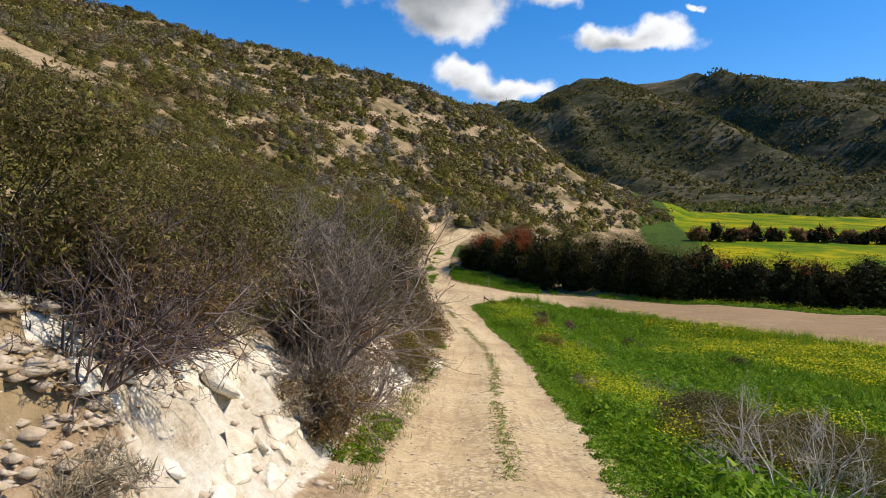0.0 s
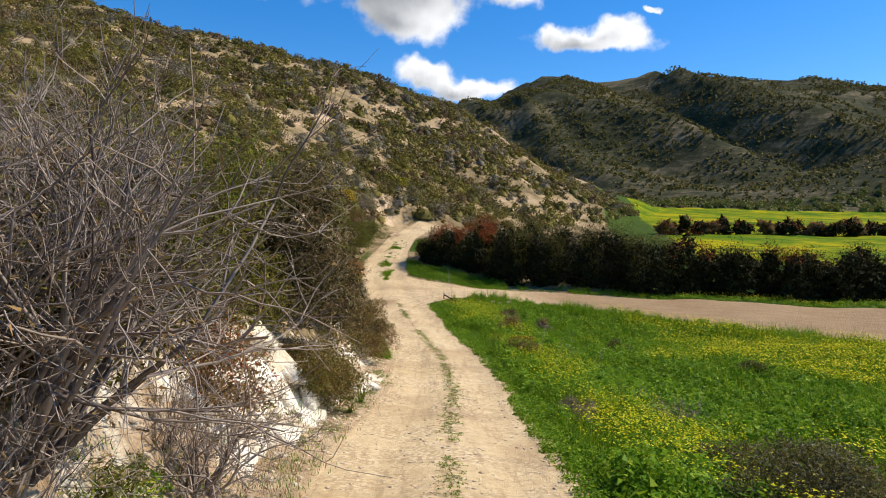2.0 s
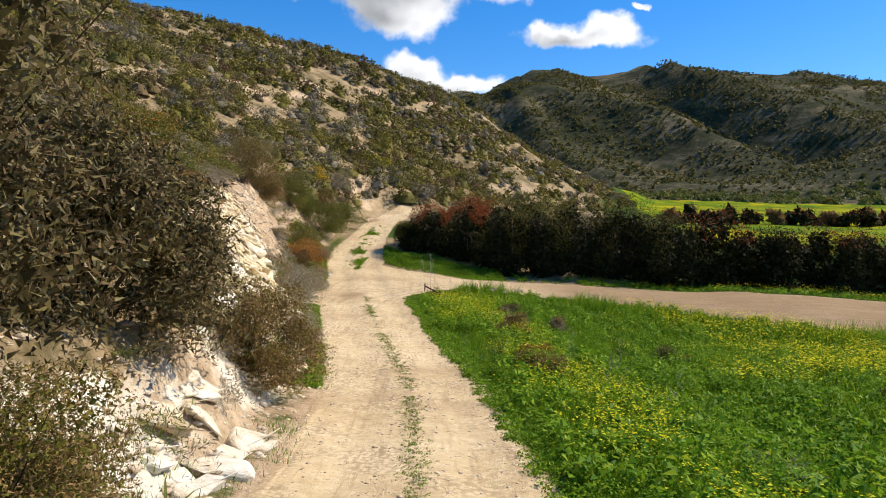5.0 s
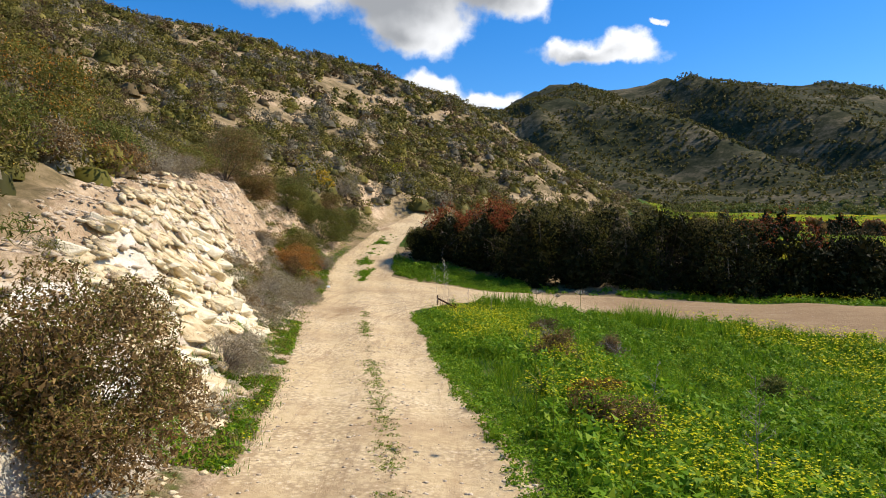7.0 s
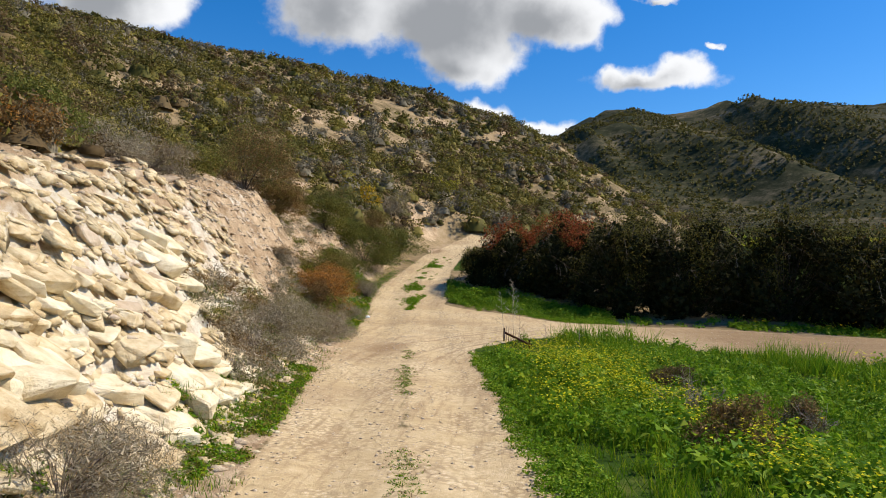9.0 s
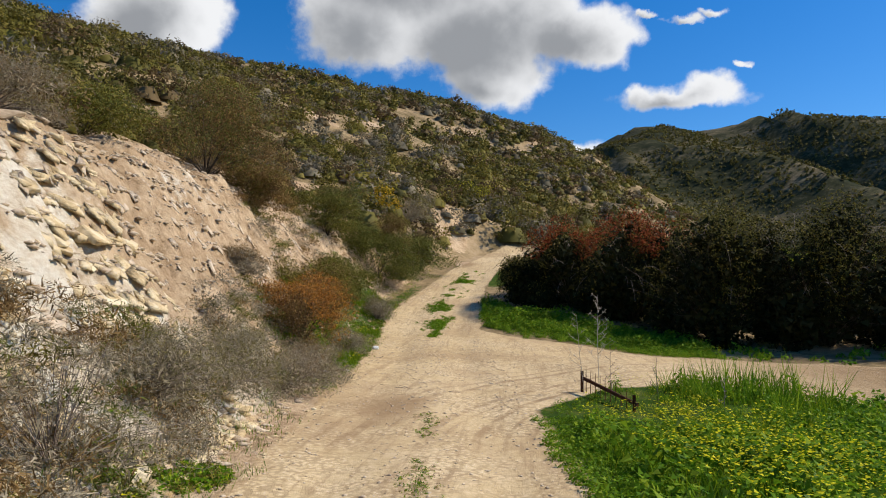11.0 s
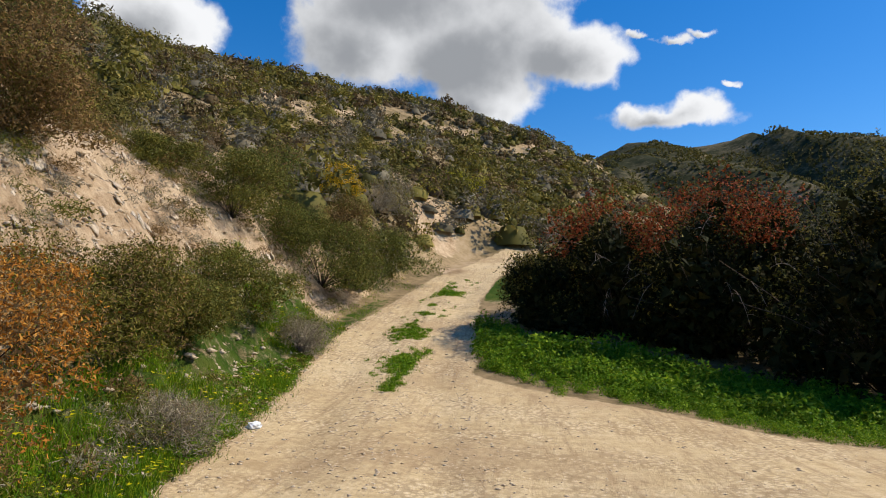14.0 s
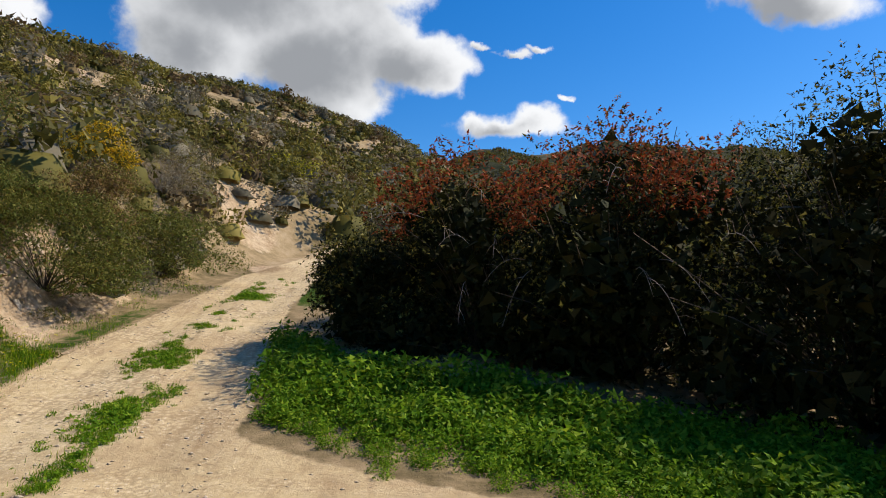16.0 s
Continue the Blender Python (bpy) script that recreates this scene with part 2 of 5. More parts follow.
def bark_material(name, lo, hi):
    m = Mat(name)
    m.colour(m.ramp(m.math("ADD", m.math("MULTIPLY", m.island(), 0.6), m.math("MULTIPLY", m.noise(9.0, 5), 0.4)), [(0.2, lo), (0.8, hi)]))
    return m.m


def stone_material(name, stops):
    m = Mat(name)
    oi = m.n("ShaderNodeObjectInfo").outputs["Random"]
    f = m.math("ADD", m.math("MULTIPLY", m.noise(3.5, 7, 0.65), 0.75), m.math("MULTIPLY", oi, 0.25))
    c = m.ramp(f, stops)
    crack = m.step(m.noise(2.2, 8, 0.75, stretch=(1, 1, 4)), 0.62, 0.70)
    c = m.mixc(m.math("MULTIPLY", crack, 0.55), c, (0.38, 0.26, 0.13))
    m.colour(c)
    m.bump(m.math("ADD", m.noise(9.0, 8, 0.7), m.noise(2.4, 5, 0.6, stretch=(1, 1, 4))), 0.8, 0.06)
    return m.m


GROUND = ground_material()
LEAF = {
    "hill_dark": leaf_material("leaf_hill_dark", [(0.0, (0.056, 0.054, 0.014)), (0.6, (0.138, 0.124, 0.030)), (1.0, (0.25, 0.205, 0.060))]),
    "hill_olive": leaf_material("leaf_hill_olive", [(0.0, (0.095, 0.088, 0.016)), (0.6, (0.21, 0.180, 0.034)), (1.0, (0.34, 0.27, 0.070))]),
    "hill_brown": leaf_material("leaf_hill_brown", [(0.0, (0.085, 0.055, 0.026)), (0.6, (0.16, 0.11, 0.052)), (1.0, (0.25, 0.18, 0.085))]),
    "hill_grey": leaf_material("leaf_hill_grey", [(0.0, (0.12, 0.105, 0.066)), (0.6, (0.22, 0.19, 0.13)), (1.0, (0.32, 0.275, 0.19))]),
    "evergreen": leaf_material("leaf_evergreen", [(0.0, (0.040, 0.034, 0.015)), (0.5, (0.125, 0.098, 0.042)), (0.85, (0.21, 0.17, 0.065)), (1.0, (0.36, 0.28, 0.14))], 0.45, 0.15),
    # near-black: the shade on the hedge front is put into this leaf colour
    "thicket": leaf_material("leaf_thicket_shaded", [(0.0, (0.010, 0.013, 0.004)), (0.7, (0.026, 0.032, 0.009)), (1.0, (0.060, 0.052, 0.018))], 0.7, 0.08),
    "dark": leaf_material("leaf_dark_green", [(0.0, (0.065, 0.082, 0.018)), (0.6, (0.15, 0.17, 0.036)), (0.9, (0.25, 0.25, 0.06)), (1.0, (0.24, 0.13, 0.055))]),
    "olive": leaf_material("leaf_olive", [(0.0, (0.075, 0.078, 0.014)), (0.6, (0.165, 0.155, 0.026)), (1.0, (0.29, 0.235, 0.055))]),
    "brown": leaf_material("leaf_brown", [(0.0, (0.13, 0.080, 0.034)), (0.6, (0.25, 0.16, 0.066)), (1.0, (0.38, 0.24, 0.095))]),
    "grey": leaf_material("leaf_grey", [(0.0, (0.21, 0.18, 0.115)), (0.6, (0.36, 0.31, 0.215)), (1.0, (0.50, 0.42, 0.30))]),
    "orange": leaf_material("leaf_orange", [(0.0, (0.26, 0.095, 0.014)), (0.6, (0.44, 0.18, 0.026)), (1.0, (0.62, 0.31, 0.06))]),
    "red": leaf_material("leaf_red", [(0.0, (0.18, 0.034, 0.012)), (0.6, (0.38, 0.078, 0.024)), (1.0, (0.52, 0.16, 0.05))]),
    "yellow": leaf_material("petal_yellow", [(0.0, (0.52, 0.48, 0.006)), (0.6, (0.68, 0.62, 0.010)), (1.0, (0.80, 0.74, 0.04))], 0.6, 0.35),
    "gold": leaf_material("petal_gold", [(0.0, (0.56, 0.33, 0.006)), (0.6, (0.74, 0.46, 0.010)), (1.0, (0.80, 0.58, 0.04))], 0.6, 0.3),
    "green": leaf_material("leaf_fresh_green", [(0.0, (0.070, 0.17, 0.008)), (0.6, (0.17, 0.31, 0.014)), (1.0, (0.33, 0.43, 0.03))], 0.5, 0.4),
    "grass": leaf_material("grass_blade", [(0.0, (0.050, 0.135, 0.006)), (0.55, (0.135, 0.265, 0.010)), (1.0, (0.34, 0.40, 0.020))], 0.5, 0.4),
    "straw": leaf_material("dry_straw", [(0.0, (0.26, 0.19, 0.10)), (1.0, (0.50, 0.38, 0.22))], 0.7, 0.2),
}
BARK = bark_material("grey_bark", (0.11, 0.082, 0.068), (0.36, 0.295, 0.245))
DARKBARK = bark_material("brown_bark", (0.035, 0.025, 0.018), (0.11, 0.08, 0.055))
CHALK = stone_material("chalk_stone", [(0.28, (0.40, 0.275, 0.13)), (0.45, (0.65, 0.52, 0.32)), (0.64, (0.81, 0.72, 0.53))])
SCREE = stone_material("scree_stone", [(0.25, (0.30, 0.21, 0.13)), (0.5, (0.50, 0.39, 0.275)), (0.7, (0.66, 0.55, 0.42))])

# ---------------------------------------------------------------- the lie of the land
TY = np.array([-60, 0, 9, 14, 20, 28, 35, 41, 50, 56, 62, 68, 73, 79, 82, 86, 93, 100, 112])
TL = np.array([-2.2, -1.3, -1.15, -1.05, -0.95, -0.35, -0.5, -1.3, -2.65, -3.4, -4.05, -4.5, -5.2, -5.6, -5.2, -4.6, -3.6, -1.4, 5.0])
TR = np.array([1.9, 2.5, 2.65, 2.95, 3.2, 3.5, 3.35, 2.65, 1.9, 1.45, 0.6, -0.2, -0.7, -0.9, -1.0, -1.0, -0.3, 2.0, 9.0])
ZY = np.array([-60, -10, 0, 7.5, 14.8, 23.6, 28.8, 33, 45, 50, 56, 64, 73, 79, 91, 100, 115])
ZZ = np.array([3.4, 1.2, 0.4, -0.35, -1.0, -1.85, -2.12, -2.2, -2.15, -2.0, -1.9, -1.5, -0.85, 0.3, 3.0, 5.0, 7.5])
RIDGE_X = np.array([-400, 0, 86, 119, 184, 308, 420, 525, 578, 640, 700, 900, 2500])
RIDGE_Z = np.array([188, 202, 217, 238, 253, 265, 265, 256, 259, 269, 264, 231, 150])


def ease(v):
    v = np.clip(v, 0, 1)
    return v * v * (3 - 2 * v)


def lattice(n, seed):
    return np.random.RandomState(seed).rand(n, n)


LAT = lattice(256, 5)


def vnoise(x, y, seed=0):
    """Smooth value noise in -1..1, for arrays."""
    x, y = np.asarray(x, float) + 37.1 * seed, np.asarray(y, float) + 71.7 * seed
    i, j = np.floor(x).astype(int), np.floor(y).astype(int)
    u, v = x - i, y - j
    u, v = u * u * (3 - 2 * u), v * v * (3 - 2 * v)
    g = lambda a, b: LAT[a % 256, b % 256]
    return 2 * ((g(i, j) * (1 - u) + g(i + 1, j) * u) * (1 - v) + (g(i, j + 1) * (1 - u) + g(i + 1, j + 1) * u) * v) - 1


def fbm(x, y, octaves=4, seed=0, gain=0.5):
    s, a = 0.0, 1.0
    for k in range(octaves):
        s = s + a * vnoise(x * 2**k, y * 2**k, seed + k)
        a *= gain
    return s


def smax(a, b, k):
    h = np.clip(0.5 + 0.5 * (a - b) / k, 0, 1)
    return b * (1 - h) + a * h + k * h * (1 - h)


def track_left(y):
    return np.interp(y, TY, TL)


def track_right(y):
    return np.interp(y, TY, TR)


def road_near(x):
    return np.interp(x, [0, 1.4, 3, 5, 12, 17, 25, 31, 60, 200], [57.0, 58.0, 60.3, 60.6, 59.0, 55.5, 51.5, 49.5, 41, 10])


def road_far(x):
    return np.interp(x, [-2, 1.4, 5.5, 12, 16, 26, 39, 60, 200], [75.5, 72.5, 69.4, 67.8, 66.6, 63.8, 62.5, 61, 50])


def bank_height(y):
    return np.interp(y, [-60, 0, 8, 20, 27, 34, 40, 46, 56, 62, 72, 78, 84, 92, 97], [1.6, 1.8, 2.0, 2.1, 1.8, 2.2, 3.4, 4.5, 5.6, 6.1, 6.2, 5.4, 4.0, 2.0, 1.2])


def height(x, y):
    """The ground's height at arrays x, y."""
    x, y = np.asarray(x, float), np.asarray(y, float)
    zc = np.interp(y, ZY, ZZ)
    # valley floor on the open side
    m = np.interp(y, [-60, 0, 48, 57, 70, 80, 400, 2000], [-1.6, -2.6, -3.1, -2.1, -1.3, -0.4, 31.6, 60])
    s = ease((x - 3) / 8)
    floor = np.minimum(zc, 5.0) * (1 - s) + m * s
    floor = floor + 0.18 * fbm(x / 9, y / 9, 3, 3) * ease((x - track_right(y)) / 4)
    # cut bank and hillside beside the track
    d = track_left(y) - x
    hb = bank_height(y)
    rough = fbm(x / 1.6, y / 1.6, 4, 11)
    up = np.clip(d - 0.75, 0, None)
    run = hb / 1.25
    face = np.where(up < run, hb * ease(up / run) * 0.5 + hb * np.clip(up / run, 0, 1) * 0.5, hb + 0.46 * (up - run))
    face = face + 0.10 * ease(d / 0.7) + fbm(x / 0.55, y / 0.55, 2, 15) * 0.10 * ease((d - 0.7) / 0.5) * ease((run + 3 - up) / 2) + rough * 0.28 * ease((d - 0.6) / 1.2) * np.where(up < run + 2, 1.0, 0.6)
    tilt = face * 1.9 + 0.35 * y * 0.2 + 0.8 * fbm(x / 5, y / 5, 2, 19)
    ledge = (tilt % 1.0) - 0.5
    face = face - 0.20 * ledge * ease((d - 0.9) / 0.6) * ease((run + 1.2 - up) / 1.0)
    face = face + 1.3 * fbm(x / 14, y / 14, 3, 17) * ease((up - 6) / 12)
    side = zc + np.where(d > 0, face, 0)
    side = np.minimum(side, 62 + 0.1 * d)
    # hill across the end of the track: a tilted face, cut off at its ridge
    xl = np.where(x < -47, -47 + 0.55 * (x + 47), x)
    face2 = 7.6 - 0.46 * (xl + 4) + 0.3 * (y - 97.5)
    ridge = np.interp(x, [-300, -120, -88, -47, -11, 12, 54, 90, 200], [180, 205, 219, 226, 222, 226, 255, 300, 330])
    over = np.clip(y - ridge + 6, 0, None)
    face2 = face2 - 0.3 * np.minimum(over, 12) - 0.75 * np.clip(over - 12, 0, None)
    face2 = face2 + (1.6 * fbm(x / 22, y / 22, 4, 23) - 1.6 * np.abs(vnoise(x / 17 + y / 40, y / 60, 29))) * ease((y - 104) / 25)
    face2 = face2 + 3.2 * ease((y - 140) / 60) * ease((x + 45) / 50)
    face2 = face2 - 6.0 * np.exp(-(((x + 52) / 17) ** 2) - ((y - 157) / 30) ** 2) - 2.5 * ease((-x - 60) / 20) * ease((y - 150) / 30)
    face2 = face2 + 4.6 * np.exp(-(((x + 6) / 20) ** 2) - ((y - 210) / 24) ** 2) + 2.5 * np.exp(-(((x - 22) / 18) ** 2) - ((y - 215) / 30) ** 2)
    w = ease((y - 78) / 26)
    left = side * (1 - w) + face2 * w
    left = zc + (left - zc) * np.where(y < 80, 1.0, ease((d - 0.3) / 5))
    on = ease((np.minimum(-d, track_right(y) - x) + 2.5) / 2.0) * ease((106 - y) / 8)
    across = floor + (smax(face2, floor, 1.0) - floor) * ease((y - 92) / 14) * (1 - on)
    z = np.where(d > 0, np.where(y < 96, left, left + (smax(left, across, 0.5) - left) * ease((y - 96) / 10)), across)
    # wooded spur and the far range
    spur = 95 * np.exp(-(((x - 470) / 230) ** 2 + ((y - 430) / 130) ** 2)) + 20
    rz = np.interp(x, RIDGE_X, RIDGE_Z)
    g = np.clip((y - 330) / 700, 0, 1)
    rangez = 24 + (rz - 24) * (0.35 * g + 0.65 * g * g * (3 - 2 * g))
    gully = np.abs(fbm(x / 150 + y / 700, y / 420, 4, 41))
    rangez = rangez + (18 - 46 * gully) * ease((y - 360) / 200) * ease((1030 - y) / 150)
    rangez = np.where(y > 1030, rz - 0.25 * (y - 1030), rangez)
    farland = smax(spur + 4 * fbm(x / 60, y / 60, 4, 43), rangez, 8)
    wfar = ease((y - 300) / 60)
    z = np.where(y > 300, smax(z, farland * wfar + z * (1 - wfar), 3.0), z)
    # wheel ruts and a low crown between them
    half = (track_right(y) - track_left(y)) / 2
    mid = (track_right(y) + track_left(y)) / 2 + 0.1
    q = (x - mid) / np.maximum(half, 0.5)
    on = ease((1.1 - np.abs(q)) / 0.2) * ease((95 - y) / 4)
    z = z + on * (-0.05 * np.exp(-(((np.abs(q) - 0.52) / 0.2) ** 2)) + 0.02 * np.exp(-((q / 0.2) ** 2)) + 0.018 * fbm(x / 0.7, y / 0.7, 3, 51))
    return z


def masks(x, y):
    d = track_left(y) - x
    e = track_right(y) - x
    on = np.minimum(-d, e)
    track = ease((on + 0.35) / 0.7) * ease((104 - y) / 3)
    cross = ease((np.minimum(y - road_near(x), road_far(x) - y) + 0.4) / 0.8) * ease((x + 3.5) / 1.0)
    track = np.maximum(track, cross)
    half, mid = (track_right(y) - track_left(y)) / 2, (track_right(y) + track_left(y)) / 2 + 0.1
    strip = np.exp(-(((x - mid) / 0.22) ** 2)) * np.where(y < 56, ease((fbm(x / 2, y / 4, 3, 61) + 0.75) / 0.8), ease((y - 70) / 2)) * ease((90 - y) / 4)
    track = track * (1 - 0.5 * strip)
    grass = ease((x - track_right(y) + 0.2) / 0.5) * ease((96 - y) / 6) * (1 - 0.75 * ease((x - 6) / 3) * ease((y - road_far(x) + 0.7) / 0.5) * ease((90 - y) / 4) * ease((24 - x) / 8))
    verge = ease((d + 0.1) / 0.3) * ease((1.3 - d) / 0.5) * ease((y - 14) / 8) * ease((90 - y) / 6) * np.interp(y, [34, 40, 44, 60, 64], [0.45, 0.3, 0.2, 0.2, 0.55])
    grass = grass * (1 - 0.85 * ease((y - road_far(x) + 0.7) / 0.5) * ease((88 - y) / 4) * ease((9 - x) / 2))
    grass = np.maximum(grass, verge)
    grass = np.maximum(grass, 0.6 * ease((d + 0.1) / 0.3) * ease((3.2 - d) / 1.0) * ease((y - 61) / 3) * ease((82 - y) / 3))
    grass = np.maximum(grass, strip * 0.35)
    grass = np.maximum(grass, ease((x - 22 - (y - 80) * 0.22) / 6) * ease((y - 80) / 6) * ease((330 - y) / 20))
    bloom = ease((y - 92) / 10) * ease((x - 34 - (y - 92) * 0.24) / 8) * ease((325 - y) / 14)
    up = d - 0.75
    run = bank_height(y) / 1.25
    chalk = ease((up + 0.2) / 0.4) * ease((run + 0.4 - up) / 1.2)
    chalk = chalk * np.interp(y, [-60, 1, 5, 6.4, 11, 13, 16, 18, 22, 24, 27, 30, 34, 37, 54, 59, 64], [0.2, 0.3, 0.45, 1, 1, 0.45, 0.5, 1, 1, 0.5, 0.7, 0.4, 0.7, 0.95, 0.5, 0.4, 0.0])
    chalk = chalk + 0.3 * fbm(x / 2.5, y / 2.5, 3, 67) * (chalk > 0.02)
    bare = ease((up - run * np.where(y > 44, 0.02, 0.4)) / 0.8) * ease((run + 2.0 - up) / 1.6) * np.interp(y, [-60, 20, 36, 44, 80, 90], [0.3, 0.3, 0.6, 1, 1, 0.2])
    bare = np.maximum(bare, bare_patch(x, y))
    bare = np.maximum(bare, 0.85 * ease((d + 0.2) / 0.3) * ease((2.2 - d) / 0.8) * ease((84 - y) / 5))
    bare = np.maximum(bare, cross * ease((x - 5) / 9))
    far = ease((y - 300) / 40)
    r = np.sqrt((x - 8.5) ** 2 + (y - 54.5) ** 2)
    turning = ease((12.5 - r) / 1.5) * ease((r - 6.5) / 1.0) * ease((y - 53) / 3) * ease((11 - x) / 4)
    mud = ease(1.5 - np.sqrt(((x + 1.9) / 0.75) ** 2 + ((y - 57.7) / 1.5) ** 2) + 0.25 * fbm(x / 0.8, y / 0.8, 2, 77))
    return dict(turning=turning, mud=mud, track=track, grass=grass, bloom=bloom, chalk=chalk, bare=bare, far=far)


BARE = [(-4.6, 100.0, 1.5, 2.4), (-2.9, 95.0, 0.7, 1.2), (-16.2, 84.5, 2.2, 2.4), (-14.3, 87.2, 2.0, 2.0), (-12.7, 89.8, 1.7, 1.6), (-30, 128, 5, 3), (-40, 146, 6, 4), (-20, 160, 5, 3), (-8, 182, 5, 3), (-11, 208, 6, 4), (-49, 150, 6, 13), (-44, 168, 4, 6), (-15, 82, 3.2, 2.2), (-11.5, 78, 2.5, 2.5),
        (-70, 200, 6, 9), (6, 190, 3, 4), (-6, 118, 3, 3), (-62, 128, 7, 14), (-14, 150, 4, 4), (-9.5, 74, 2.4, 4),
        (-24, 122, 4, 3), (-34, 138, 5, 4), (-18, 134, 3, 4), (-52, 112, 3, 4), (-12, 170, 4, 3), (-26, 190, 4, 3), (-13.2, 80.5, 3.4, 5.5), (-11.2, 76.5, 2.0, 3.0)]


def bare_patch(x, y):
    """Open earth on the hill, 0 to 1."""
    m = np.zeros(np.shape(x))
    for cx, cy, rx, ry in BARE:
        m = np.maximum(m, (0.66 if cy > 108 else 0.85) * ease(1.6 - np.sqrt(((x - cx) / rx) ** 2 + ((y - cy) / ry) ** 2)))
    return m


def graded(lo, hi, fine_lo, fine_hi, step, grow):
    mid = list(np.arange(fine_lo, fine_hi, step))
    a, s = fine_hi, step
    while a < hi:
        mid.append(a)
        s *= grow
        a += s
    mid.append(hi)
    a, s, left = fine_lo, step, []
    while a > lo:
        s *= grow
        a -= s
        left.append(max(a, lo))
    return np.array(left[::-1] + mid)


def mesh_from(name, verts, faces, material):
    """A mesh from arrays: verts (n, 3), faces (m, 3 or 4)."""
    me = bpy.data.meshes.new(name)
    verts, faces = np.asarray(verts, np.float32), np.asarray(faces, np.int32)
    k = faces.shape[1]
    me.vertices.add(len(verts))
    me.vertices.foreach_set("co", verts.ravel())
    me.loops.add(faces.size)
    me.loops.foreach_set("vertex_index", faces.ravel())
    me.polygons.add(len(faces))
    me.polygons.foreach_set("loop_start", np.arange(0, faces.size, k, dtype=np.int32))
    me.update(calc_edges=True)
    me.materials.append(material)
    return me


def build_ground():
    xs = graded(-3200, 3200, -9.6, 5, 0.2, 1.055)
    ys = graded(-300, 4200, 2, 88, 0.28, 1.038)
    gx, gy = np.meshgrid(xs, ys)
    gz = height(gx, gy)
    v = np.stack([gx.ravel(), gy.ravel(), gz.ravel()], 1)
    nx, ny = len(xs), len(ys)
    i = (np.arange(ny - 1)[:, None] * nx + np.arange(nx - 1)).ravel()
    me = mesh_from("ground", v, np.stack([i, i + 1, i + nx + 1, i + nx], 1), GROUND)
    me.polygons.foreach_set("use_smooth", np.ones(len(me.polygons), bool))
    for key, val in masks(gx.ravel(), gy.ravel()).items():
        a = me.attributes.new(key, "FLOAT", "POINT")
        a.data.foreach_set("value", val.astype(np.float32))
    return tagged(new("ground", me), "stony valley ground with a pale dirt track and meadow", "ground", kind="structure")


build_ground()


def part(name, verts, faces, material, parent, label=""):
    ob = new(name, mesh_from(name, verts, faces, material))
    ob.parent = parent
    return tagged(ob, label) if label else ob


def thing(name, label, category, at=(0, 0, 0), group=""):
    e = new(name)
    e.location = at
    return tagged(e, label, category, group)


# ---------------------------------------------------------------- plants


def unit(v):
    return v / np.maximum(np.linalg.norm(v, axis=-1, keepdims=True), 1e-9)


def leaves_at(rng, p, size, out=None, slim=0.5, lie=0.0):
    """One small pointed leaf at each point; lie: how far it lies along the crown's surface."""
    n = len(p)
    nrm = rng.normal(size=(n, 3))
    if out is not None:
        nrm = unit(nrm) * (1 - lie) + (out + np.array([0, 0, 0.25])) * lie * 1.3
    nrm = unit(nrm)
    a = unit(np.cross(nrm, rng.normal(size=(n, 3))))
    b = np.cross(nrm, a)
    s = size * rng.uniform(0.6, 1.35, (n, 1))
    v = np.stack([p + b * s * slim * 0.55, p + a * s, p - b * s * slim * 0.55], 1).reshape(-1, 3)
    return v, np.arange(3 * n).reshape(n, 3)


def lobes(rng, r, h, n, low=0.35, fat=1.0):
    """Overlapping lumps that make up an uneven crown: centres and radii."""
    c, q = [], []
    for k in range(n):
        a, d = rng.uniform(0, 2 * math.pi), r * math.sqrt(rng.uniform(0, 1)) * 0.72
        top = h * (1 - 0.45 * (d / r) ** 2)
        zf = rng.uniform(low, low + 0.34) if k % 2 else rng.uniform(max(low, 0.4), 0.78)
        c.append((d * math.cos(a), d * math.sin(a), top * zf))
        q.append((r * rng.uniform(0.26, 0.46), r * rng.uniform(0.26, 0.46), h * rng.uniform(0.18, 0.30)))
    return np.array(c), np.array(q) * fat


def crown_points(rng, c, q, n):
    """Points in the outer shell of the lumps, with their outward directions."""
    k = rng.choice(len(c), n, p=(q.prod(1) ** 0.66) / (q.prod(1) ** 0.66).sum())
    d = unit(rng.normal(size=(n, 3)))
    d[:, 2] = np.where(d[:, 2] < -0.5, -d[:, 2], d[:, 2])
    rad = 1.0 - 0.5 * rng.rand(n, 1) ** 2.2
    tuft = 1 + 0.13 * np.sin(d[:, :1] * 7 + k[:, None]) * np.sin(d[:, 1:2] * 6 + 2 * k[:, None]) + 0.12 * np.sin(d[:, 2:] * 11 + k[:, None])
    p = c[k] + d * q[k] * rad * tuft
    return p, d


def tubes(paths, sides=3):
    """Tapered tubes: paths of (points (k,3), r0, r1)."""
    vs, fs, base = [], [], 0
    for pts, r0, r1 in paths:
        pts = np.asarray(pts, float)
        k = len(pts)
        t = unit(np.gradient(pts, axis=0))
        u = unit(np.cross(t, np.array([0.31, 0.17, 0.93]) if abs(t[0][2]) < 0.9 else np.array([1.0, 0.1, 0.0])))
        w = np.cross(t, u)
        rr = np.linspace(r0, r1, k)[:, None]
        for s in range(sides):
            a = 2 * math.pi * s / sides
            vs.append(pts + rr * (math.cos(a) * u + math.sin(a) * w))
        for s in range(sides):
            n = (s + 1) % sides
            for i in range(k - 1):
                fs.append((base + s * k + i, base + n * k + i, base + n * k + i + 1, base + s * k + i + 1))
        base += sides * k
    return np.concatenate(vs), np.array(fs)


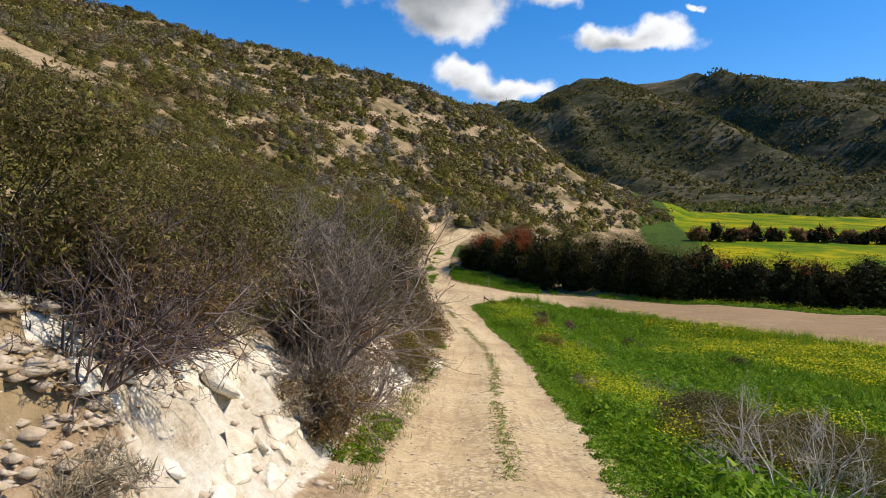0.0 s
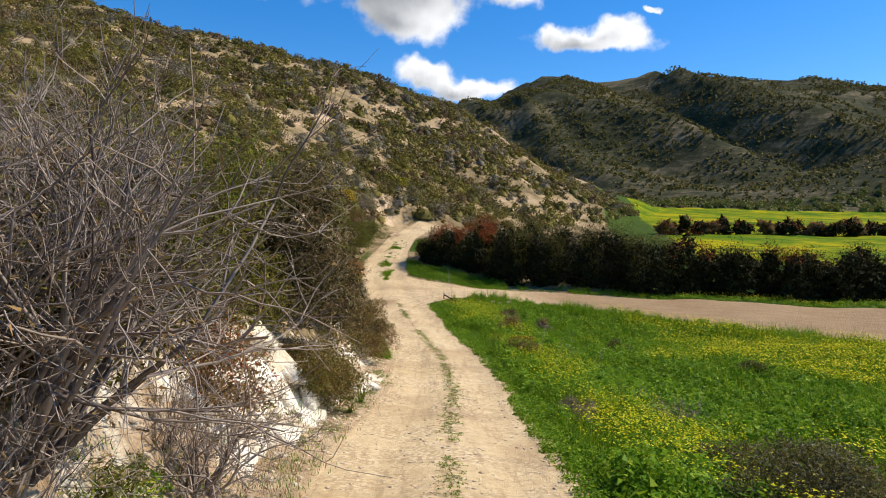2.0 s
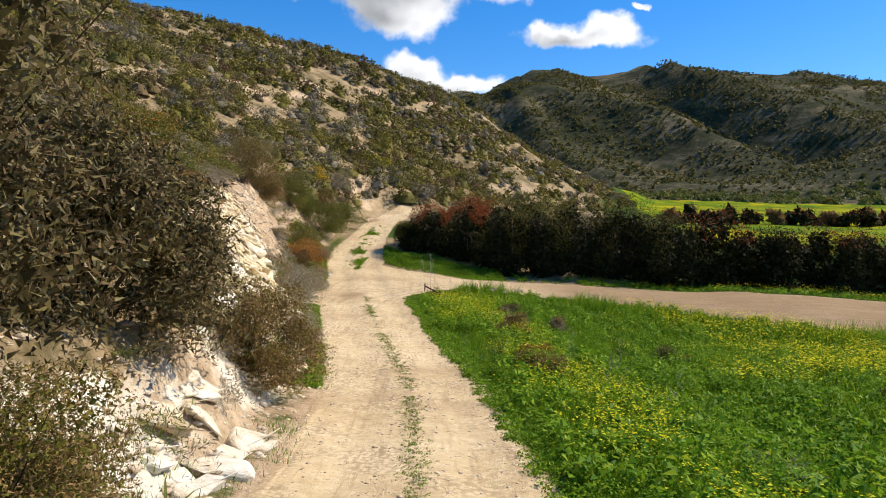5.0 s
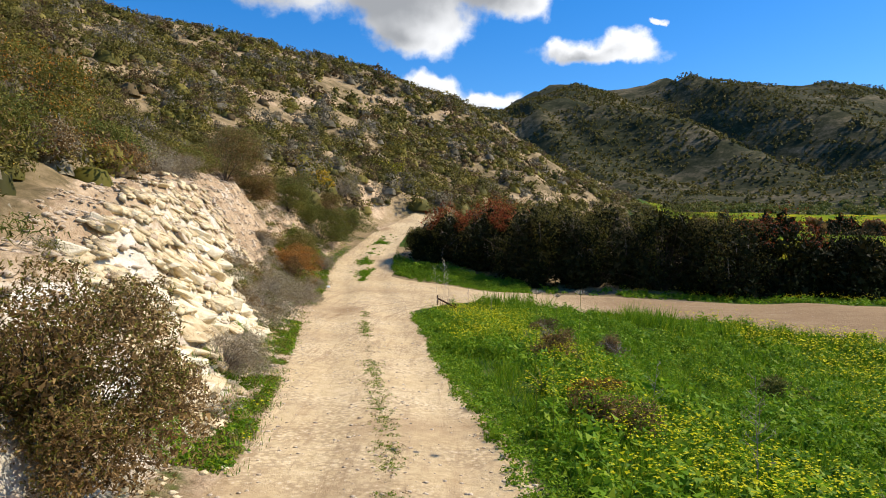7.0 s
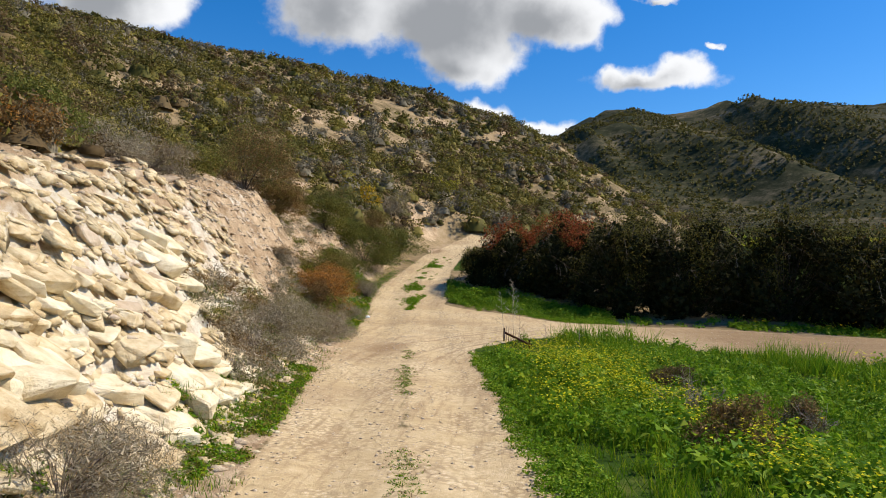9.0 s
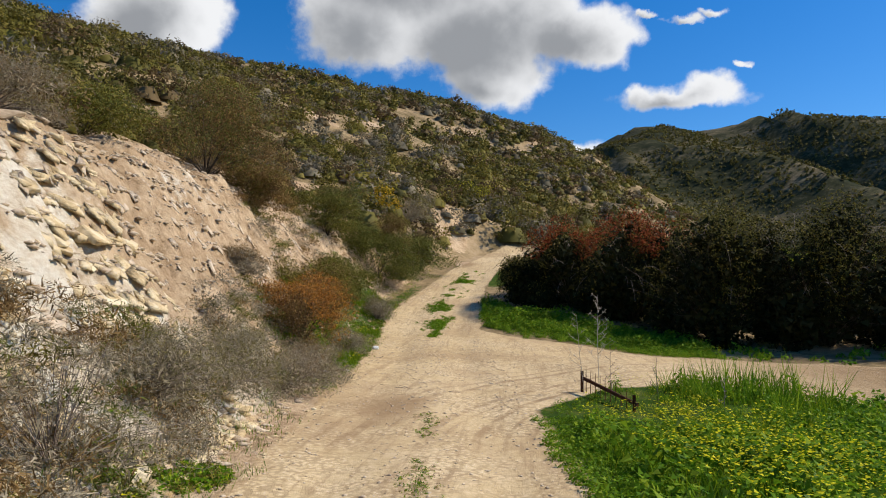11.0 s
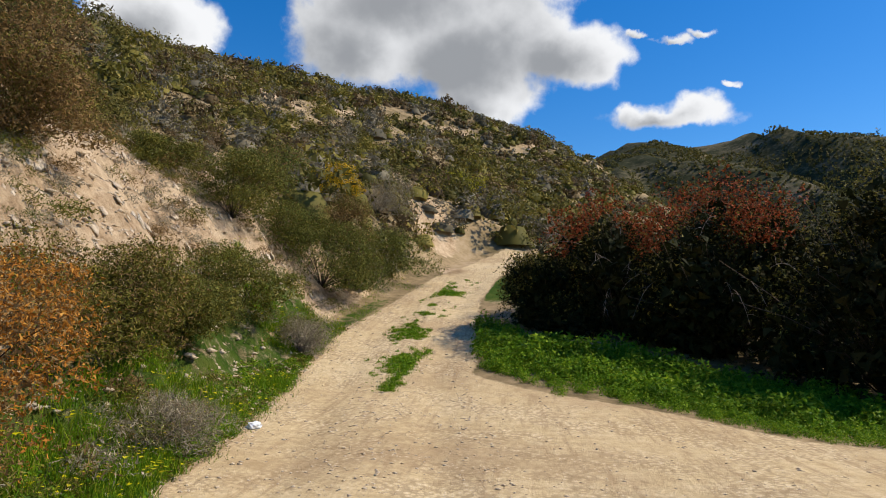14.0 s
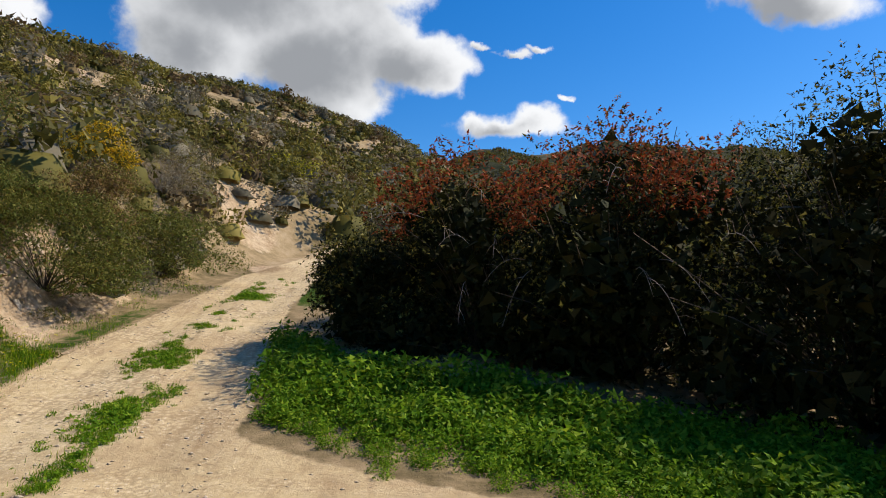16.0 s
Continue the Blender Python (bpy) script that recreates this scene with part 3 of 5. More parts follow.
def twig_paths(rng, ends, r0, wander=0.16):
    """A bent stem from near the root to every end point."""
    out = []
    for e in ends:
        ln = np.linalg.norm(e)
        t = np.linspace(0, 1, 5)[:, None]
        bend = np.cumsum(rng.normal(size=(5, 3)), 0) * wander * ln * 0.18
        bend[0] = 0
        pts = e * t + bend * t + np.array([0, 0, 0.18 * ln]) * (t - t * t) * 2
        out.append((pts, r0 * rng.uniform(0.7, 1.2), r0 * 0.25))
    return out


def branchy(rng, r, h, stems, splits):
    """A bare bush of forking stems that fan out."""
    paths = []

    def grow(p, d, ln, rad, level):
        k = 4
        pts = [p]
        for _ in range(k - 1):
            d = unit(d + rng.normal(size=3) * 0.16 + np.array([0, 0, 0.03]))
            p = p + d * ln / (k - 1)
            pts.append(p)
        paths.append((np.array(pts), rad, rad * 0.55))
        if level < splits:
            for _ in range(rng.randint(2, 5)):
                at = pts[rng.randint(1, k)]
                grow(at, unit(d + rng.normal(size=3) * 0.55), ln * rng.uniform(0.5, 0.8), rad * 0.55, level + 1)

    for _ in range(stems):
        a = rng.uniform(0, 2 * math.pi)
        sp = rng.uniform(0.1, 1.25)
        d = unit(np.array([math.cos(a) * sp * r / h * 1.1, math.sin(a) * sp * r / h * 1.1, 1.0]))
        grow(np.array([math.cos(a) * 0.15 * r, math.sin(a) * 0.15 * r, -0.1]), d, h * 0.5, 0.019 * h / 2 + 0.008, 0)
    return paths


def stuff(ob):
    return tagged(ob, kind="stuff")


def shrub(name, label, at, r, h, kind, seed, n=2500, leaf=0.07, lobe=8, twigs=24, extra=None, slim=0.5, bark=None, group="", sink=0.1, low=0.35, core=True, lie=0.45):
    """A leafy shrub: stems, a crown of leaves with a dense heart, and a second foliage where it has one."""
    rng = np.random.RandomState(seed)
    x, y = at
    z = float(height(x, y)) - sink
    root = thing(name, label, "shrub", (x, y, z), group)
    c, q = lobes(rng, r, h, lobe, low, 1.3 if group else 1.1)
    p, d = crown_points(rng, c, q, n)
    ends = p[rng.choice(n, twigs)]
    v, f = tubes(twig_paths(rng, ends, 0.0045 * h + 0.003))
    part("woody_frame", v, f, bark or DARKBARK, root)
    v, f = leaves_at(rng, p, leaf, d, slim, lie)
    if core:
        k = n // (4 if group else 10)
        pick = rng.randint(0, lobe, k)
        pc = c[pick] + unit(rng.normal(size=(k, 3))) * q[pick] * (rng.uniform(0.15, 0.62, (k, 1)) if group else rng.uniform(0.35, 0.75, (k, 1)))
        pc[:, 2] = np.maximum(pc[:, 2], 0.05)
        v2, f2 = leaves_at(rng, pc, leaf * (3.4 if group else 1.7), None, 0.8 if group else 2 * slim if slim < 0.2 else 0.5)
        v, f = np.concatenate([v, v2]), np.concatenate([f, f2 + len(v)])
    stuff(part("foliage", v, f, LEAF[kind], root))
    for kind2, share, high in ([] if not extra else extra if isinstance(extra, list) else [extra]):
        sel = p[:, 2] + (0.14 if kind2 == "red" else 0.35) * h * np.sin(p[:, 0] * 2.1 + seed) > np.quantile(p[:, 2], high)
        pick = rng.choice(np.flatnonzero(sel), int(n * share))
        v, f = leaves_at(rng, p[pick] + d[pick] * leaf * rng.uniform(0.2, 1.3, (len(pick), 1)), leaf, d[pick], slim, 0.4)
        stuff(part("blossom" if kind2 in ("yellow", "gold") else "tip_foliage", v, f, LEAF[kind2], root, "yellow blossom" if kind2 in ("yellow", "gold") else kind2.replace("hill_", "") + " foliage at the tips"))
    return root


def brambles(root, rng, r, h, n):
    """Dry arching canes that stand out of a bush."""
    for _ in range(n):
        a = rng.uniform(3.4, 6.0)
        b = np.array([math.cos(a) * r * 0.8, math.sin(a) * r * 0.8, h * rng.uniform(0.35, 0.85)])
        out = unit(np.array([math.cos(a), math.sin(a), 0.4]) + rng.normal(size=3) * 0.4) * rng.uniform(0.7, 1.6)
        t = np.linspace(0, 1, 6)[:, None]
        paths = [(b + out * t - np.array([0, 0, 0.8]) * t * t, 0.009, 0.003)]
        for k in range(4):
            q = b + out * (0.3 + 0.17 * k) - np.array([0, 0, 0.8]) * (0.3 + 0.17 * k) ** 2
            e = unit(rng.normal(size=3) + out) * 0.3
            paths.append((np.array([q, q + e * 0.5, q + e + np.array([0, 0, -0.06])]), 0.005, 0.002))
        v, f = tubes(paths)
        part("dry_cane", v, f, BARK, root, "dry grey arching cane")


def dead_bush(label, at, r, h, seed, stems=12, splits=4, leaf_n=0, bark=None):
    rng = np.random.RandomState(seed)
    z = float(height(*at)) - 0.1
    root = thing("bare_bush", label, "shrub", (at[0], at[1], z))
    v, f = tubes(branchy(rng, r, h, stems, splits))
    stuff(part("branchwork", v, f, bark or BARK, root))
    if leaf_n:
        p = v[rng.choice(len(v), leaf_n)]
        v2, f2 = leaves_at(rng, p, 0.055, None, 0.3)
        stuff(part("withered_foliage", v2, f2, LEAF["brown"], root, "withered brown leaves"))
    return root


def scatter(templates, xy, scale, rng, material, name, label, category, flat=0.0):
    """Many small plants that nobody could count, joined into one sheet of scrub."""
    vs, fs, base = [], [], 0
    z = height(xy[:, 0], xy[:, 1])
    # the growth is short round the fallen fence at the meadow's corner
    scale = scale * np.clip(np.hypot(xy[:, 0] - 2.8, xy[:, 1] - 58.0) / 3.2, 0.3, 1.0)
    which = rng.randint(0, len(templates), len(xy))
    for k, (tv, tf) in enumerate(templates):
        sel = np.flatnonzero(which == k)
        if not len(sel):
            continue
        a = rng.uniform(0, 2 * math.pi, len(sel))
        ca, sa = np.cos(a)[:, None], np.sin(a)[:, None]
        s = scale[sel][:, None]
        vx = (tv[None, :, 0] * ca - tv[None, :, 1] * sa) * s + xy[sel, 0][:, None]
        vy = (tv[None, :, 0] * sa + tv[None, :, 1] * ca) * s + xy[sel, 1][:, None]
        vz = tv[None, :, 2] * s * rng.uniform(0.75, 1.2, (len(sel), 1)) + z[sel][:, None] - flat * s
        vs.append(np.stack([vx, vy, vz], -1).reshape(-1, 3))
        fs.append((tf[None] + (base + np.arange(len(sel)) * len(tv))[:, None, None]).reshape(-1, tf.shape[1]))
        base += len(sel) * len(tv)
    me = mesh_from(name, np.concatenate(vs), np.concatenate(fs), material)
    return tagged(new(name, me), label, category, kind="stuff")


def scrub_template(seed, n, leaf, lobe=4, slim=0.8):
    rng = np.random.RandomState(seed)
    c, q = lobes(rng, 1.0, 1.1, lobe)
    q = q * 1.25
    p, d = crown_points(rng, c, q, n)
    return leaves_at(rng, p, leaf, d, slim, 0.85 if slim > 0.5 else 0.6 if slim > 0.3 else 0.2)


def cushion_template(seed, n, leaf, segments=8, rings=4, lobe=6, slim=0.6):
    """A low bush: a small dense heart inside a lumpy crown of leaves."""
    rng = np.random.RandomState(seed)
    a = np.arange(segments) * 2 * math.pi / segments
    v, f = [], []
    for k in range(rings):
        e = k / rings * 1.35
        w = rng.uniform(0.68, 1.0, segments)
        v += [(math.cos(b + 0.3 * k) * math.cos(e) * q, math.sin(b + 0.3 * k) * math.cos(e) * q, 0.78 * math.sin(e) * (0.8 + 0.25 * q)) for b, q in zip(a, w)]
    v.append((rng.normal() * 0.1, rng.normal() * 0.1, 0.74))
    for k in range(rings - 1):
        for i in range(segments):
            p, q = k * segments + i, k * segments + (i + 1) % segments
            f += [(p, q, p + segments), (q, q + segments, p + segments)]
    f += [((rings - 1) * segments + i, (rings - 1) * segments + (i + 1) % segments, rings * segments) for i in range(segments)]
    c, q = lobes(rng, 1.0, 1.1, lobe)
    p, d = crown_points(rng, c, q * 1.25, n)
    p[:, 2] = np.maximum(p[:, 2], 0.04)
    lv, lf = leaves_at(rng, p, leaf, d, slim, 0.5)
    v = np.array(v) * np.array([0.6, 0.6, 0.72])
    return np.concatenate([v, lv]), np.concatenate([np.array(f), lf + len(v)])


# ---------------------------------------------------------------- hillside and distance


def hill_spots(rng, n, x0, x1, y0, y1, thin):
    xy = np.stack([rng.uniform(x0, x1, n), rng.uniform(y0, y1, n)], 1)
    x, y = xy[:, 0], xy[:, 1]
    keep = fbm(x / 9, y / 16, 3, 71) * 0.6 + fbm(x / 3.5, y / 3.5, 2, 81) * 0.5 < thin + rng.uniform(-0.25, 0.25, n)
    d = track_left(y) - x
    keep &= np.where(y < 84, d > bank_height(y) / 1.25 + 1.6, True)
    keep &= np.where((y >= 84) & (y < 130), (d > 2.0) | (y > 103), True)
    keep &= (bare_patch(x, y) < 0.45) | (rng.rand(n) < 0.3)
    keep &= height(x, y) > np.where(y > 96, np.interp(y, [80, 400], [-0.4, 31.6]) + 1.0, -9)
    return xy[keep]


MIX = ((-9, 0.36, "hill_dark", "dark green"), (0.36, 0.64, "hill_olive", "olive green"), (0.64, 0.82, "hill_brown", "brownish"), (0.82, 9, "hill_grey", "dry grey"))
rng = np.random.RandomState(3)
tm = [cushion_template(100 + k, 52, 0.25, 6, 2, 4, 0.75) for k in range(6)]
tg = [cushion_template(150 + k, 190, 0.14, 7, 3) for k in range(6)]
tn = [cushion_template(200 + k, 330, 0.115, 7, 3, 8, 0.5) for k in range(6)]
tk = [scrub_template(230 + k, 240, 0.20, 7, 0.17) for k in range(5)]
everywhere = hill_spots(rng, 22000, -110, 70, 84, 236, 0.22)
for low, high, forms in ((84, 128, tg), (128, 240, tm)):
    spots = everywhere[(everywhere[:, 1] >= low) & (everywhere[:, 1] < high)]
    kinds = rng.rand(len(spots)) + 0.22 * fbm(spots[:, 0] / 12, spots[:, 1] / 12, 2, 91)
    for lo, hi, key, words in MIX:
        s = spots[(kinds >= lo) & (kinds < hi)]
        scatter(forms, s, rng.uniform(0.6, 1.1, len(s)) * rng.choice([0.55, 1.0, 1.7, 2.4], len(s), p=[0.36, 0.32, 0.22, 0.10]), rng, LEAF[key], "hillside_scrub", words + " low scrub covering the dry hillside", "scrub", 0.12)
spots = hill_spots(rng, 2100, -34, 0, -4, 90, 0.95)
kinds = rng.rand(len(spots))
for lo, hi, key, words in MIX:
    s = spots[(kinds >= lo) & (kinds < hi)]
    scatter(tn, s, rng.uniform(0.5, 1.35, len(s)), rng, LEAF[key], "bankside_scrub", words + " scrub on the slope above the bank", "scrub", 0.1)

# dry scrub that has taken hold on the face and foot of the bank
n = 430
yy = np.concatenate([rng.uniform(47, 67, n), rng.uniform(66, 92, n), rng.uniform(10, 36, n // 3)])
dd = np.concatenate([0.7 + 1.9 * rng.rand(n), 1.0 + 6.5 * rng.rand(n), 0.8 + 2.2 * rng.rand(n // 3)])
s = np.stack([track_left(yy) - dd, yy], 1)
s = s[fbm(s[:, 0] / 2.2, s[:, 1] / 2.2, 2, 141) > -0.15]
kind = rng.rand(len(s)) + np.where(s[:, 1] > 66, -0.25, 0.0)
for lo, hi, key, words in ((-9, 0.12, "olive", "olive"), (0.12, 0.3, "dark", "dark green"), (0.3, 0.48, "brown", "brown"), (0.48, 9, "grey", "dry grey")):
    sel = s[(kind >= lo) & (kind < hi)]
    scatter(tk, sel, rng.uniform(0.25, 0.6, len(sel)), rng, LEAF[key], "foot_scrub", words + " scrub at the foot of the bank", "scrub", 0.08)

tf = [cushion_template(260 + k, 8, 0.8, 5, 2, 3, 0.8) for k in range(5)]
n = 34000
spots = np.stack([rng.uniform(40, 900, n), 340 + 700 * rng.rand(n) ** 0.8], 1)
spots = spots[(spots[:, 0] < spots[:, 1] * 0.95 + 30) & (spots[:, 1] < 900)]
spots = spots[fbm(spots[:, 0] / 40, spots[:, 1] / 40, 3, 97) < 0.7]
scatter(tf, spots, rng.uniform(0.9, 2.6, len(spots)), rng, LEAF["hill_dark"], "distant_scrub", "dark scrub covering the distant range", "scrub", 0.1)
n = 420
spots = np.stack([rng.uniform(70, 330, n), rng.uniform(316, 352, n)], 1)
scatter(tm, spots, rng.uniform(2.2, 4.2, n), rng, LEAF["dark"], "distant_trees", "dark belt of trees beyond the yellow field", "tree", 0.1)

# bushes that divide the yellow field
for k in range(16):
    x, y = 52 + 4.2 * k + rng.uniform(-1, 1), 152 + 0.9 * k + rng.uniform(-2, 2)
    # two in three reuse the hedge leaf colour that has shade in it
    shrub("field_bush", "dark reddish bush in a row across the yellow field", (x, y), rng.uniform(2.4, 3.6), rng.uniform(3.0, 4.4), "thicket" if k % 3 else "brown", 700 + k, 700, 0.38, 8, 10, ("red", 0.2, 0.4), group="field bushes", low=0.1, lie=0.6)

# ---------------------------------------------------------------- hedge thicket along the crossing road
HEDGE = [  # x, y, radius, height, kind of tips, share of tips
    (1.7, 80.8, 1.8, 3.2, "olive", 0.2), (3.9, 79.3, 2.6, 4.8, "red", 0.8), (6.6, 77.6, 3.0, 6.1, "red", 0.8), (9.8, 74.7, 3.4, 6.3, "olive", 0.8),
    (13.6, 72.8, 3.5, 6.5, "olive", 0.9), (17.6, 71.0, 3.5, 6.6, "olive", 0.8), (21.4, 69.7, 3.3, 6.4, "olive", 0.25), (25.2, 70.0, 3.3, 5.6, "red", 0.35),
    (29.0, 69.0, 3.2, 4.8, "brown", 0.4), (33.0, 68.4, 3.2, 4.3, "red", 0.3), (37.2, 68.4, 3.2, 4.2, "brown", 0.4), (41.6, 68.8, 3.3, 4.8, "olive", 0.3),
    (46.4, 69.0, 3.4, 5.0, "olive", 0.3), (51.6, 69.0, 3.6, 5.0, "brown", 0.3), (57.0, 69.0, 3.6, 5.0, "olive", 0.3),
    (7.4, 82.4, 3.4, 6.2, "red", 0.5), (12.6, 81.6, 3.6, 6.6, "olive", 0.8), (18.4, 79.6, 3.6, 6.0, "brown", 0.3), (3.4, 84.0, 2.4, 3.6, "olive", 0.3),
]
for k, (x, y, r, h, tip, share) in enumerate(HEDGE):
    h += 0.9 * (x > 24)
    words = {"red": "rust-red", "olive": "olive green", "brown": "brownish"}[tip]
    near = x < 24
    # rust and brown tips are foliage colour; olive ones also paint a sunlit top
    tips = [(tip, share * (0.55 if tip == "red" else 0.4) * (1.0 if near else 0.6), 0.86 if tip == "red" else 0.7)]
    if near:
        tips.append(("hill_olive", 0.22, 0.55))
    bush = shrub("hedge_bush", "tall tangled bush with shade in its leaf colour and " + words + " tips in the roadside hedge", (x, y), r, h, "thicket", 300 + k, 17000 if near else 10000, 0.085 if near else 0.12, 28, 110, tips, group="hedge thicket", sink=0.3, low=0.0, lie=0.35)
    if 1 <= k <= 6:
        brambles(bush, np.random.RandomState(900 + k), r, h, 9)

# ---------------------------------------------------------------- shrubs beside the track
dead_bush("bare grey twiggy bush hanging over the chalk bank", (-2.7, 12.9), 2.2, 3.4, 400, 34, 4, 3000)
dead_bush("bare brown twigs drooping over the bank", (-2.1, 11.6), 1.3, 1.9, 407, 18, 4, 700)
dead_bush("bare grey-brown bush on top of the bank", (-3.3, 15.3), 1.6, 3.2, 401, 22, 4, 1200)
THORN = bark_material("thorn_bark", (0.055, 0.040, 0.040), (0.24, 0.185, 0.17))
dead_bush("bare purplish thorn bush on the bank", (-3.35, 6.5), 1.5, 1.8, 402, 24, 4, 1200, THORN)
dead_bush("dense dark thorn bush hanging over the chalk", (-3.1, 5.7), 1.1, 1.2, 408, 20, 3, 600, THORN)
dead_bush("dry tangled bush low on the bank", (-2.0, 15.6), 1.3, 1.6, 403, 30, 4, 900)
dead_bush("dry twiggy bush beside the meadow", (7.4, 25.6), 1.4, 1.0, 404, 14, 4, 0)
dead_bush("dead brown weed stems in the meadow", (5.7, 47.4), 0.8, 1.1, 409, 12, 3, 0)
dead_bush("dead brown weed stems in the meadow", (7.5, 46.9), 0.9, 1.0, 410, 12, 3, 0)
dead_bush("dry grey bush fallen over in the meadow", (7.3, 29.0), 1.3, 0.75, 405, 16, 3, 0)
PALE = bark_material("bleached_stalk", (0.30, 0.25, 0.20), (0.56, 0.49, 0.40))
dead_bush("bare pale branches leaning out of the brush", (5.6, 11.0), 2.4, 2.0, 406, 14, 4, 0, PALE)
